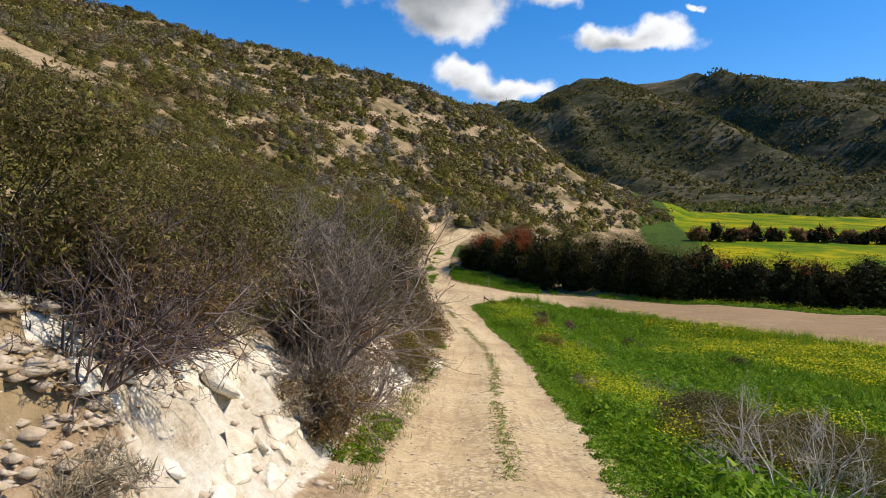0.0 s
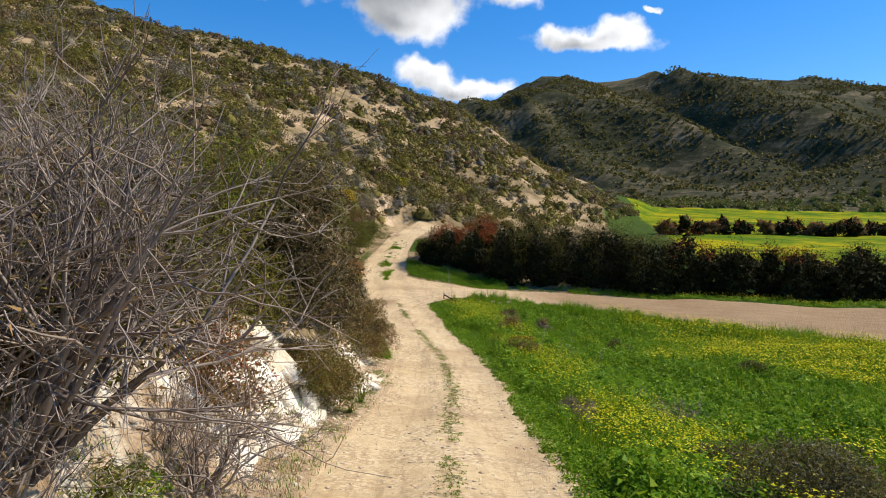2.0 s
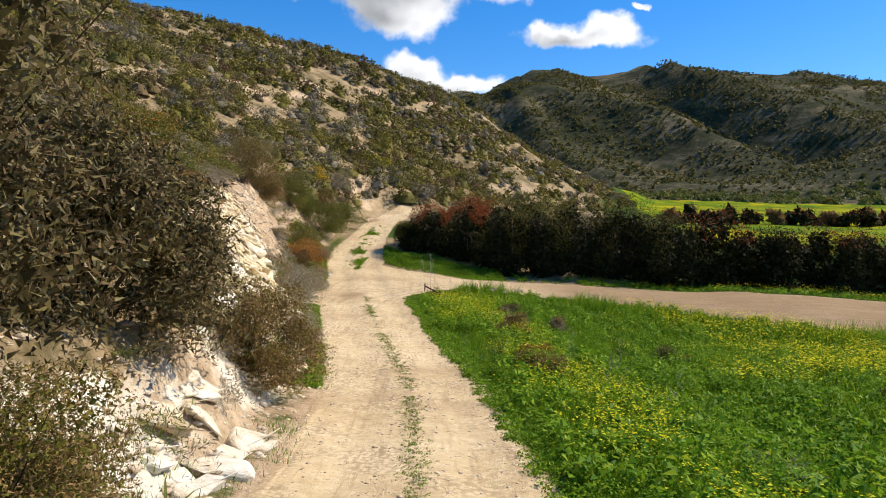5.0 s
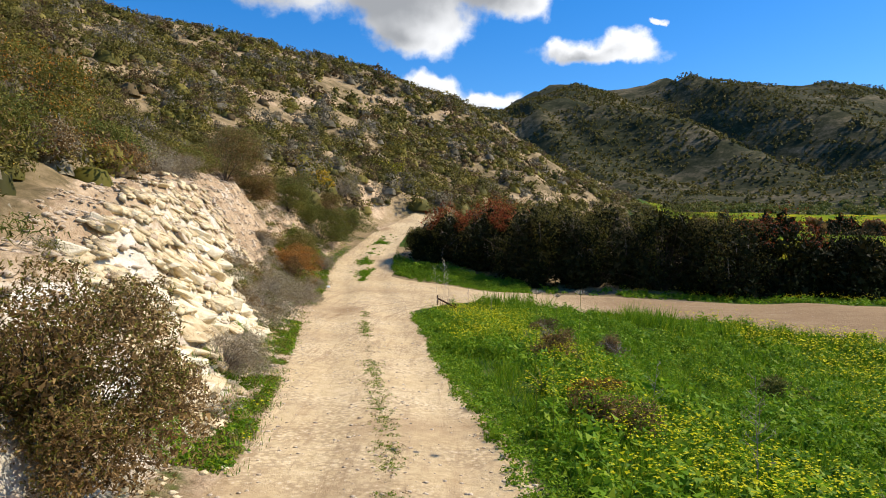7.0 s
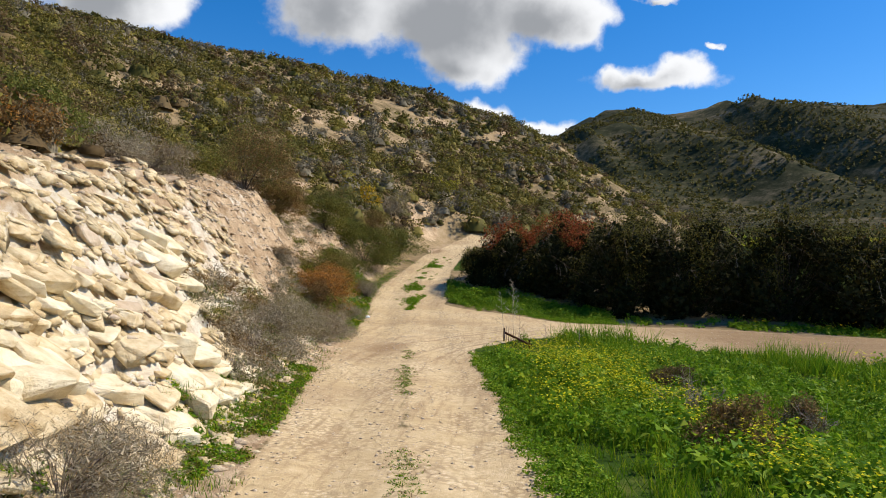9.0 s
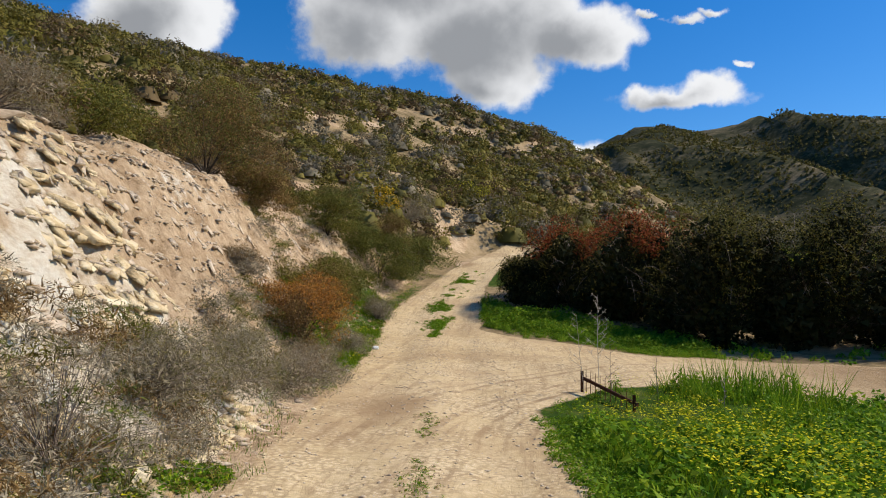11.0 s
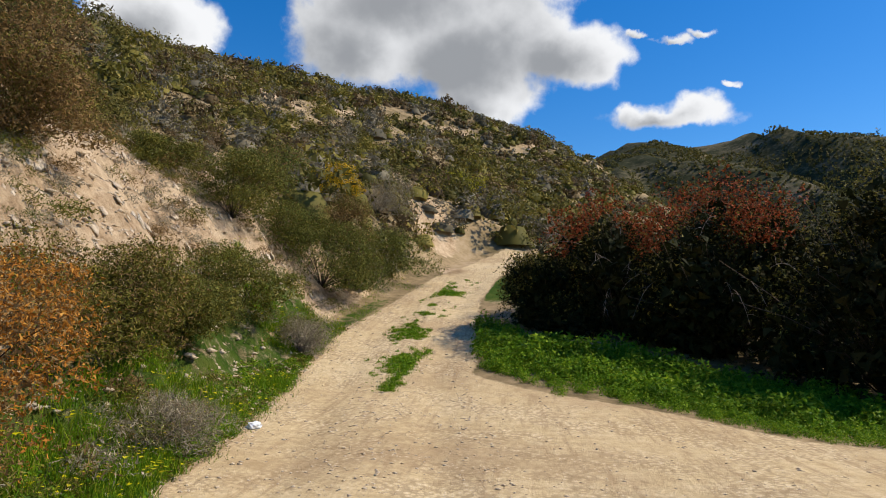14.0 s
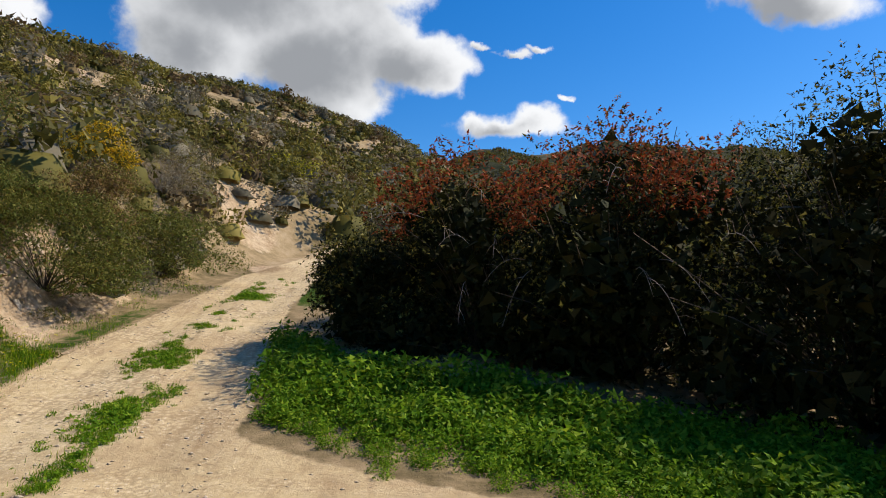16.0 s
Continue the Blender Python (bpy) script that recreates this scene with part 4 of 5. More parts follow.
BANKSIDE = [  # label, x, y, radius, height, kind, leaves, leaf size, tips
    ("olive broom on top of the cut bank", -5.3, 34.4, 1.3, 2.0, "olive", 7000, 0.055, ("brown", 0.4, 0.2)),
    ("olive broom on top of the cut bank", -6.6, 37.8, 1.4, 1.9, "olive", 7000, 0.055, ("dark", 0.4, 0.2)),
    ("tall olive broom on top of the cut bank", -8.4, 42.6, 1.7, 2.6, "olive", 8000, 0.06, ("orange", 0.12, 0.4)),
    ("brownish bush on top of the cut bank", -7.2, 41.0, 1.0, 1.3, "brown", 5000, 0.05, ("grey", 0.3, 0.2)),
    ("reddish brown bush on top of the cut bank", -7.5, 45.4, 0.9, 1.1, "brown", 4500, 0.05, ("orange", 0.2, 0.3)),
    ("dark green bush above the rubble", -8.9, 47.8, 1.3, 1.6, "dark", 6000, 0.06, ("olive", 0.4, 0.2)),
    ("dry grey bush above the rubble", -8.9, 51.2, 1.1, 1.0, "grey", 4500, 0.05, ("olive", 0.3, 0.2)),
    ("dry grey bush above the rubble", -9.6, 55.0, 1.2, 1.1, "grey", 4500, 0.05, ("brown", 0.3, 0.2)),
    ("olive green bush above the rubble", -10.4, 59.2, 1.3, 1.4, "olive", 5000, 0.055, ("dark", 0.4, 0.2)),
    ("small dry grey bush at the foot of the bank", -2.7, 4.9, 0.5, 0.5, "grey", 1800, 0.04, None),
    ("brown-leaved shrub at the edge of the chalk", -3.7, 8.9, 1.4, 1.9, "hill_brown", 6500, 0.045, ("olive", 0.3, 0.4)),
    ("rusty brown shrub above the white chalk", -3.5, 7.9, 0.75, 1.3, "hill_brown", 7000, 0.04, ("brown", 0.5, 0.2)),
    ("dark leafy shrub inside the thorn bush", -3.6, 6.5, 0.95, 1.5, "hill_brown", 8000, 0.04, ("hill_dark", 0.5, 0.2)),
    ("dark brown shrub below the bare bush", -3.0, 13.0, 0.9, 1.4, "hill_brown", 8000, 0.04, ("hill_dark", 0.4, 0.2)),
    ("olive shrub on top of the bank", -4.5, 6.4, 1.4, 2.1, "hill_dark", 8000, 0.045, ("hill_brown", 0.4, 0.3)),
    ("dark green shrub behind the bare bush", -4.3, 11.6, 1.7, 2.4, "hill_dark", 9000, 0.05, ("hill_brown", 0.3, 0.4)),
    ("olive shrub on the slope above the bank", -5.9, 14.2, 1.8, 2.7, "hill_olive", 8000, 0.055, ("hill_brown", 0.3, 0.4)),
    ("dark shrub behind the bare twigs", -3.0, 14.2, 1.5, 2.2, "hill_dark", 6500, 0.05, ("hill_brown", 0.5, 0.2)),
    ("brown shrub hanging over the bank", -2.3, 11.0, 0.9, 1.1, "brown", 4000, 0.045, ("grey", 0.4, 0.2)),
    ("dry grey scrub on the stony slope", -4.9, 53.6, 0.6, 0.7, "grey", 3500, 0.045, ("brown", 0.3, 0.2)),
    ("purplish dry scrub behind the orange bush", -6.9, 61.6, 0.6, 0.8, "grey", 3500, 0.045, ("brown", 0.5, 0.2)),
    ("dark low scrub on the slope", -8.6, 83.0, 1.5, 1.5, "dark", 4500, 0.06, ("olive", 0.4, 0.2)),
    ("reddish brown shrub among bare twigs", -2.5, 17.3, 1.0, 1.7, "brown", 4500, 0.05, ("red", 0.15, 0.3)),
    ("tall olive green broom on the bank", -3.7, 20.4, 1.6, 4.1, "olive", 18000, 0.05, ("green", 0.06, 0.4)),
    ("tall olive shrub on the bank", -4.9, 22.6, 1.7, 3.8, "olive", 9000, 0.055, None),
    ("large dark evergreen shrub overhanging the chalk bank", -3.5, 25.4, 2.3, 4.0, "evergreen", 30000, 0.074, ("hill_brown", 0.35, 0.15)),
    ("dark brownish evergreen shrub on the bank", -3.0, 28.3, 1.7, 3.4, "evergreen", 20000, 0.074, ("hill_brown", 0.35, 0.1)),
    ("rounded brown-green bush at the track edge", -1.75, 23.8, 1.3, 1.7, "olive", 19000, 0.034, ("brown", 0.8, 0.0)),
    ("low olive bush at the foot of the bank", -2.5, 31.0, 1.0, 1.7, "olive", 6000, 0.04, ("brown", 0.4, 0.2)),
    ("rounded brown bush at the foot of the rubble bank", -1.65, 32.5, 1.15, 2.1, "brown", 19000, 0.038, ("olive", 0.5, 0.2)),
    ("dry grey twiggy bush on the verge", -2.15, 39.4, 0.95, 1.05, "grey", 6500, 0.035, ("brown", 0.25, 0.0)),
    ("small grey-green cushion plant on the verge", -1.45, 36.6, 0.45, 0.5, "grey", 1600, 0.035, None),
    ("dry grey scrub at the foot of the rubble", -3.9, 49.6, 1.2, 1.25, "grey", 5000, 0.045, ("brown", 0.3, 0.2)),
    ("dry grey scrub at the foot of the rubble", -4.5, 52.4, 1.1, 1.2, "grey", 4500, 0.045, ("olive", 0.25, 0.2)),
    ("dry grey scrub at the foot of the rubble", -4.7, 55.4, 1.1, 1.1, "grey", 4500, 0.045, ("olive", 0.35, 0.2)),
    ("dry grey scrub beside the track", -4.5, 58.2, 1.0, 1.0, "grey", 5000, 0.04, ("brown", 0.3, 0.2)),
    ("grey-green scrub on the stony slope", -5.3, 57.0, 0.65, 0.8, "grey", 4000, 0.045, ("olive", 0.4, 0.2)),
    ("dry grey-brown bush beside the track", -4.5, 60.9, 0.95, 1.15, "grey", 6000, 0.035, ("brown", 0.4, 0.1)),
    ("rust-orange dry bush beside the track", -5.6, 62.6, 1.35, 2.3, "brown", 9000, 0.04, ("orange", 1.0, 0.25)),
    ("olive broom bush behind the orange bush", -6.5, 66.3, 1.25, 2.15, "olive", 11000, 0.045, ("brown", 0.2, 0.2)),
    ("rounded olive green broom bush", -6.9, 70.3, 1.0, 1.5, "olive", 9000, 0.048, ("dark", 0.3, 0.2)),
    ("large olive green broom bush", -7.3, 74.4, 1.35, 2.1, "olive", 11000, 0.05, ("dark", 0.3, 0.2)),
    ("small olive broom on the bare earth bank", -10.6, 76.2, 0.85, 1.2, "olive", 5000, 0.05, ("dark", 0.3, 0.2)),
    ("dry grey bush on the grassy verge", -5.2, 66.4, 0.9, 0.95, "grey", 5000, 0.035, ("brown", 0.2, 0.1)),
    ("grey bush among grass beside the track", -6.0, 76.4, 0.9, 1.3, "grey", 4500, 0.045, ("olive", 0.5, 0.2)),
    ("dark green bush at the foot of the hill", -7.4, 83.6, 2.0, 2.5, "dark", 8000, 0.06, ("olive", 0.6, 0.4)),
    ("dark brush on the slope", -10.4, 82.0, 1.9, 2.0, "dark", 7000, 0.06, ("brown", 0.3, 0.2)),
    ("olive green bush on the slope", -9.2, 78.4, 1.6, 2.0, "olive", 7000, 0.055, ("dark", 0.4, 0.2)),
    ("dark green bush near the bend of the track", -6.0, 89.2, 2.0, 2.3, "dark", 7000, 0.065, ("olive", 0.5, 0.4)),
    ("brown-green bush above the bend", -8.2, 86.8, 1.6, 1.9, "brown", 5000, 0.065, ("olive", 0.6, 0.2)),
    ("broom bush in bright yellow bloom", -9.3, 91.0, 1.35, 1.6, "olive", 3500, 0.07, ("gold", 1.6, 0.0)),
    ("broom bush with yellow bloom", -4.0, 111.0, 2.2, 1.8, "olive", 3000, 0.09, ("yellow", 0.22, 0.2)),
    ("bare grey bush on the hillside", -7.3, 94.4, 1.8, 2.1, "grey", 6000, 0.06, ("brown", 0.3, 0.2)),
    ("dark overhanging shrub on top of the cut bank", -10.4, 66.4, 2.1, 3.0, "brown", 13000, 0.05, ("dark", 0.7, 0.3)),
    ("brown shrub on top of the cut bank", -9.4, 68.4, 1.4, 1.6, "brown", 6000, 0.05, ("olive", 0.5, 0.3)),
    ("tangled dark brush on the field side of the track", 5.4, 13.4, 1.2, 1.3, "hill_olive", 8000, 0.04, ("hill_brown", 0.5, 0.1)),
    ("tangled dark brush on the field side of the track", 7.2, 14.6, 1.5, 1.5, "hill_dark", 9000, 0.04, ("hill_brown", 0.4, 0.1)),
    ("olive brush on the field side of the track", 9.4, 15.6, 1.6, 1.6, "hill_olive", 9000, 0.045, ("hill_dark", 0.5, 0.1)),
    ("dark brush on the field side of the track", 5.9, 16.6, 1.1, 1.2, "hill_dark", 7000, 0.04, ("hill_grey", 0.3, 0.1)),
    ("brown brush on the field side of the track", 8.0, 18.2, 1.4, 1.3, "hill_brown", 8000, 0.04, ("hill_olive", 0.6, 0.1)),
    ("olive brush thinning out into the meadow", 10.6, 19.4, 1.5, 1.2, "hill_olive", 7000, 0.045, ("hill_dark", 0.4, 0.1)),
    ("low brown brush thinning out into the meadow", 6.4, 19.6, 0.8, 0.8, "hill_brown", 5000, 0.04, ("green", 0.3, 0.1)),
    ("brown weed clump with yellowing tips in the meadow", 6.1, 50.6, 0.8, 0.9, "hill_brown", 5000, 0.04, ("olive", 0.4, 0.0)),
    ("rust-tipped leafy weed clump in the meadow", 5.4, 38.8, 0.7, 0.8, "hill_olive", 5000, 0.045, ("orange", 0.25, 0.3)),
    ("grey-green cushion bush in the grass", 4.5, 24.0, 0.6, 0.7, "grey", 3500, 0.04, ("olive", 0.5, 0.0)),
    ("brownish leafy weed clump in the meadow", 5.1, 36.6, 1.0, 1.0, "brown", 5000, 0.05, ("green", 0.5, 0.0)),
    ("dry brown weed clump in the meadow", 5.5, 44.4, 0.9, 1.1, "brown", 4000, 0.05, ("olive", 0.4, 0.0)),
    ("dark green low shrub in the meadow", 11.0, 42.4, 0.85, 0.9, "dark", 4000, 0.06, None),
    ("dark green low shrub in the meadow", 14.6, 35.6, 0.9, 0.8, "dark", 3000, 0.07, None),
    ("dark dead weed clump in the meadow", 7.6, 47.2, 0.8, 1.1, "brown", 3000, 0.05, ("dark", 0.4, 0.0)),
]
for k, (label, x, y, r, h, kind, n, leaf, tips) in enumerate(BANKSIDE):
    name = "yellow_broom" if tips and tips[0] in ("yellow", "gold") else "bush" if h < 1.4 else "shrub"
    grow = 1.42 if y > 45 and x < 0 else 0.85 if x > 3 and y > 22 else 1.2
    dry = kind == "grey"
    shrub(name, label, (x, y), r * grow, h * (0.7 + 0.3 * grow), kind, 500 + k, int(n * grow * (1.5 if dry else 1.5 if y > 60 and x < 0 else 1.15)), leaf * (2.0 if dry else 1.3), 14, 150 if dry else 46, tips, 0.075 if dry else 0.36, BARK if dry else None, low=0.02, lie=0.1 if dry else 0.3)

# ---------------------------------------------------------------- grass, herbs and flowers


def blade_template(seed, n, h, spread, wide):
    rng = np.random.RandomState(seed)
    p = np.stack([rng.normal(size=n) * spread, rng.normal(size=n) * spread, np.zeros(n)], 1)
    lean = rng.normal(size=(n, 2)) * 0.38
    hh = h * rng.uniform(0.5, 1.25, n)
    a = rng.uniform(0, math.pi, n)
    w = np.stack([np.cos(a), np.sin(a), 0 * a], 1) * wide
    tip = p + np.stack([lean[:, 0] * hh, lean[:, 1] * hh, hh], 1)
    v = np.stack([p + w, tip, p - w], 1).reshape(-1, 3)
    return v, np.arange(3 * n).reshape(n, 3)


def herb_template(seed, n, h, r, leaf):
    rng = np.random.RandomState(seed)
    d = unit(rng.normal(size=(n, 3)))
    d[:, 2] = np.abs(d[:, 2])
    p = d * np.array([r, r, h]) * (1 - 0.4 * rng.rand(n, 1))
    return leaves_at(rng, p, leaf, d, 0.6, 0.5)


def in_meadow(x, y):
    return (x > track_right(y) + 0.05) & ((y < road_near(x) - 0.1) | (x < 1.3) & (y < 57.5)) & (y < 62)


def meadow_spots(rng, n, x0, x1, y0, y1):
    xy = np.stack([rng.uniform(x0, x1, n), rng.uniform(y0, y1, n)], 1)
    return xy[in_meadow(xy[:, 0], xy[:, 1])]


rng = np.random.RandomState(9)
gt = [blade_template(20 + k, 16, 0.34, 0.10, 0.011) for k in range(5)]
s = meadow_spots(rng, 10000, 1, 14, 4, 61)
edge = np.clip((s[:, 0] - track_right(s[:, 1])) / 0.7, 0.4, 1.0) * (1 + 0.35 * fbm(s[:, 0] / 2, s[:, 1] / 2, 2, 191))
scatter(gt, s, rng.uniform(0.55, 1.05, len(s)) * edge, rng, LEAF["grass"], "meadow_grass", "lush green spring grass beside the track", "grass", 0.02)
gt2 = [blade_template(30 + k, 14, 0.42, 0.26, 0.032) for k in range(4)]
s = meadow_spots(rng, 11000, 12, 60, 4, 61)
scatter(gt2, s, rng.uniform(0.7, 1.2, len(s)), rng, LEAF["grass"], "meadow_grass", "lush green spring grass across the meadow", "grass", 0.02)
ht = [herb_template(40 + k, 46, 0.36, 0.26, 0.085) for k in range(5)]
s = meadow_spots(rng, 11000, 1, 16, 8, 61)
keep = (fbm(s[:, 0] / 3, s[:, 1] / 3, 3, 101) > -0.25) & (s[:, 0] > track_right(s[:, 1]) + 0.35)
s = s[keep]
scatter(ht, s, rng.uniform(0.5, 1.0, len(s)) * rng.choice([0.8, 1.2, 1.7], len(s)), rng, LEAF["green"], "meadow_herbs", "leafy green herbs in the meadow", "herbs", 0.03)
ht2 = [herb_template(46 + k, 24, 0.40, 0.42, 0.2) for k in range(4)]
s = meadow_spots(rng, 5200, 14, 60, 8, 61)
s = s[fbm(s[:, 0] / 5, s[:, 1] / 5, 3, 101) > -0.2]
scatter(ht2, s, rng.uniform(0.6, 1.25, len(s)), rng, LEAF["green"], "meadow_herbs", "leafy green herbs in the meadow", "herbs", 0.03)
n = 6500
s = meadow_spots(rng, n, 3, 24, 14, 60)
lump = fbm(s[:, 0] / 1.7, s[:, 1] / 1.7, 3, 171)
keep = (lump > 0.0) & (s[:, 0] > track_right(s[:, 1]) + 0.45)
s, lump = s[keep], lump[keep]
rank = [herb_template(165 + k, 100, 0.66, 0.36, 0.078) for k in range(4)]
scatter(rank, s, rng.uniform(0.55, 1.0, len(s)) * (0.75 + 0.6 * lump), rng, LEAF["green"], "rank_herbs", "rank tall green herbs in the meadow", "herbs", 0.03)
tall = [blade_template(60 + k, 30, 0.75, 0.2, 0.016) for k in range(3)]
s = meadow_spots(rng, 2600, 4, 40, 40, 61)
s = s[(road_near(s[:, 0]) - s[:, 1] < 4.5) & (fbm(s[:, 0] / 2.5, s[:, 1] / 2.5, 2, 103) > 0.1)]
scatter(tall, s, rng.uniform(0.7, 1.25, len(s)), rng, LEAF["green"], "tall_grass", "tall green grass along the crossing road", "grass", 0.02)


def flower_template(seed, n, h, r, petal):
    rng = np.random.RandomState(seed)
    p = np.stack([rng.normal(size=n) * r, rng.normal(size=n) * r, h * rng.uniform(0.75, 1.15, n)], 1)
    up = np.tile(np.array([[0.2, -0.25, 1.0]]), (n, 1))
    return leaves_at(rng, p, petal, up, 0.9, 0.75)


ft = [flower_template(70 + k, 10, 0.60, 0.20, 0.042) for k in range(4)]
s = meadow_spots(rng, 12000, 1, 14, 12, 61)
band = np.exp(-(((s[:, 0] - track_right(s[:, 1]) - 2.2) / 1.4) ** 2)) * 0.9 + fbm(s[:, 0] / 1.8, s[:, 1] / 1.8, 3, 107) * 0.75
band = band + 0.45 * np.exp(-(((s[:, 1] - 50) / 5) ** 2)) * np.exp(-(((s[:, 0] - track_right(s[:, 1]) - 1.8) / 1.1) ** 2))
s = s[(band > 0.62) & (s[:, 0] > track_right(s[:, 1]) + 0.5)]
scatter(ft, s, rng.uniform(0.7, 1.2, len(s)), rng, LEAF["yellow"], "meadow_flowers", "small yellow flowers in the meadow", "flowers")
ft2 = [flower_template(80 + k, 16, 0.5, 0.36, 0.07) for k in range(4)]
s = meadow_spots(rng, 12000, 11, 60, 10, 58)
band = ease((s[:, 0] - 12 - 0.12 * (58 - s[:, 1])) / 6) * 0.75 + fbm(s[:, 0] / 6, s[:, 1] / 6, 3, 109) * 0.5
s = s[band > 0.22]
scatter(ft2, s, rng.uniform(0.7, 1.2, len(s)), rng, LEAF["yellow"], "meadow_flowers", "drifts of yellow flowers across the meadow", "flowers")

# weeds along the foot of the hedge
n = 5200
s = np.stack([rng.uniform(-1.6, 8.5, n), rng.uniform(68.5, 83, n)], 1)
foot = np.interp(s[:, 0], [-1.0, 1.4, 5.6, 8.5], [79.5, 74.6, 72.2, 71.6])
s = s[(s[:, 1] > np.where(s[:, 0] < 1.4, np.interp(s[:, 0], [-1.6, 1.4], [76.4, 72.1]), road_far(s[:, 0]) + 0.1)) & (s[:, 1] < foot + 2.6) & (s[:, 0] > track_right(s[:, 1]) + 0.15)]
rim = np.where(s[:, 0] < 1.4, np.interp(s[:, 0], [-1.6, 1.4], [76.4, 72.1]), road_far(s[:, 0]))
s = s[s[:, 1] - rim > 0.25 + 0.9 * fbm(s[:, 0] / 1.1, s[:, 1] / 1.6, 3, 181)]
inner = ease((s[:, 1] - road_far(s[:, 0])) / 3.0) * (1 + 0.5 * fbm(s[:, 0] / 0.9, s[:, 1] / 0.9, 2, 182))
wt = [herb_template(180 + k, 80, 0.36, 0.27, 0.062) for k in range(5)]
scatter(wt, s, rng.uniform(0.55, 1.0, len(s)) * (0.5 + 1.3 * inner), rng, LEAF["green"], "hedge_weeds", "fresh green weeds along the foot of the hedge", "weeds", 0.03)
n = 3000
s = np.stack([rng.uniform(8, 58, n), rng.uniform(60, 72, n)], 1)
s = s[(s[:, 1] > road_far(s[:, 0]) + 0.2) & (s[:, 1] < road_far(s[:, 0]) + 3.4) & ((s[:, 0] > 14) | (rng.rand(len(s)) < 0.2))]
scatter(ht2, s, rng.uniform(0.5, 1.0, len(s)), rng, LEAF["green"], "hedge_weeds", "green weeds between road and hedge", "weeds", 0.03)
s2 = s[rng.rand(len(s)) < 0.25]
scatter(ft2, s2, rng.uniform(0.7, 1.0, len(s2)), rng, LEAF["yellow"], "hedge_flowers", "yellow flowers between road and hedge", "flowers")

# verge on the bank side, and tufts on the crown of the track
n = 5200
yy = rng.uniform(9, 90, n)
dd = rng.uniform(-0.05, 1.5, n)
s = np.stack([track_left(yy) - dd, yy], 1)
want = np.interp(yy, [9, 13, 15, 20, 24, 35, 42, 46, 55, 62, 66, 70, 80, 90], [0.7, 0.9, 0.5, 0.3, 0.25, 0.6, 0.75, 0.35, 0.2, 0.8, 0.9, 0.85, 0.45, 0.5])
s = s[(rng.rand(n) < want) & (fbm(s[:, 0] / 1.5, s[:, 1] / 2.5, 3, 113) > -0.3)]
vt = [blade_template(90 + k, 16, 0.11, 0.13, 0.006) for k in range(4)]
scatter(vt, s, rng.uniform(0.6, 1.3, len(s)), rng, LEAF["grass"], "verge_grass", "thin green grass on the stony verge", "grass", 0.02)
lowherb = [herb_template(125 + k, 30, 0.10, 0.13, 0.045) for k in range(4)]
ny = 2600
yv = np.concatenate([rng.uniform(34, 52, 2 * ny), rng.uniform(10.5, 15, ny // 5), rng.uniform(60, 80, ny)])
sv = np.stack([track_left(yv) - rng.uniform(0.05, 1.4, len(yv)), yv], 1)
sv = sv[fbm(sv[:, 0] / 0.8, sv[:, 1] / 1.4, 3, 211) > -0.45]
bright = rng.rand(len(sv)) < 0.55
scatter(lowherb, sv[bright], rng.uniform(0.5, 1.5, bright.sum()), rng, LEAF["grass"], "verge_herbs", "low yellowish green herbs on the verge", "herbs", 0.02)
scatter(lowherb, sv[~bright], rng.uniform(0.5, 1.3, (~bright).sum()), rng, LEAF["olive"], "verge_herbs", "low olive herbs on the verge", "herbs", 0.02)
s2 = s[rng.rand(len(s)) < 0.22]
scatter(vt, s2 + rng.normal(size=s2.shape) * 0.1, rng.uniform(0.7, 1.4, len(s2)), rng, LEAF["straw"], "verge_straw", "dry straw on the stony verge", "grass", 0.02)
s2 = s[(rng.rand(len(s)) < 0.08) & (s[:, 1] > 34)]
ft3 = [flower_template(95 + k, 4, 0.22, 0.1, 0.05) for k in range(3)]
scatter(ft3, s2, rng.uniform(0.7, 1.2, len(s2)), rng, LEAF["yellow"], "verge_flowers", "scattered yellow flowers on the verge", "flowers")
n = 3800
yy = rng.uniform(10, 57, n)
mid = (track_left(yy) + track_right(yy)) / 2 + 0.1
s = np.stack([mid + rng.normal(size=n) * 0.12, yy], 1)
s = s[fbm(0 * yy, yy / 3.2, 3, 117) + 0.5 * fbm(s[:, 0] * 2, yy * 1.5, 2, 118) > -0.25]
ct = [herb_template(120 + k, 16, 0.035, 0.06, 0.024) for k in range(4)]
kind = rng.rand(len(s))
scatter(ct, s[kind < 0.6], rng.uniform(0.6, 1.2, (kind < 0.6).sum()), rng, LEAF["grass"], "track_weeds", "low green weeds on the crown between the wheel ruts", "weeds", 0.01)
scatter(ct, s[kind > 0.6], rng.uniform(0.6, 1.0, (kind > 0.6).sum()), rng, LEAF["straw"], "track_weeds", "dry weeds on the crown between the wheel ruts", "weeds", 0.01)
n = 2600
yy = 72.5 + 19 * rng.rand(n) ** 1.1
s = np.stack([np.interp(yy, [72, 75, 80, 86, 92], [-2.5, -2.7, -3.1, -2.7, -1.8]) + rng.normal(size=n) * 0.34, yy], 1)
clump = fbm(s[:, 0] / 0.9, s[:, 1] / 1.5, 3, 151)
s = s[clump > 0.12]
tt = [herb_template(130 + k, 22, 0.07, 0.09, 0.042) for k in range(4)]
scatter(tt, s, rng.uniform(0.5, 1.25, len(s)) * (0.6 + clump[clump > 0.12]), rng, LEAF["green"], "track_tufts", "green weed tufts on the crown of the climbing track", "weeds", 0.01)
s = s[rng.rand(len(s)) < 0.5]
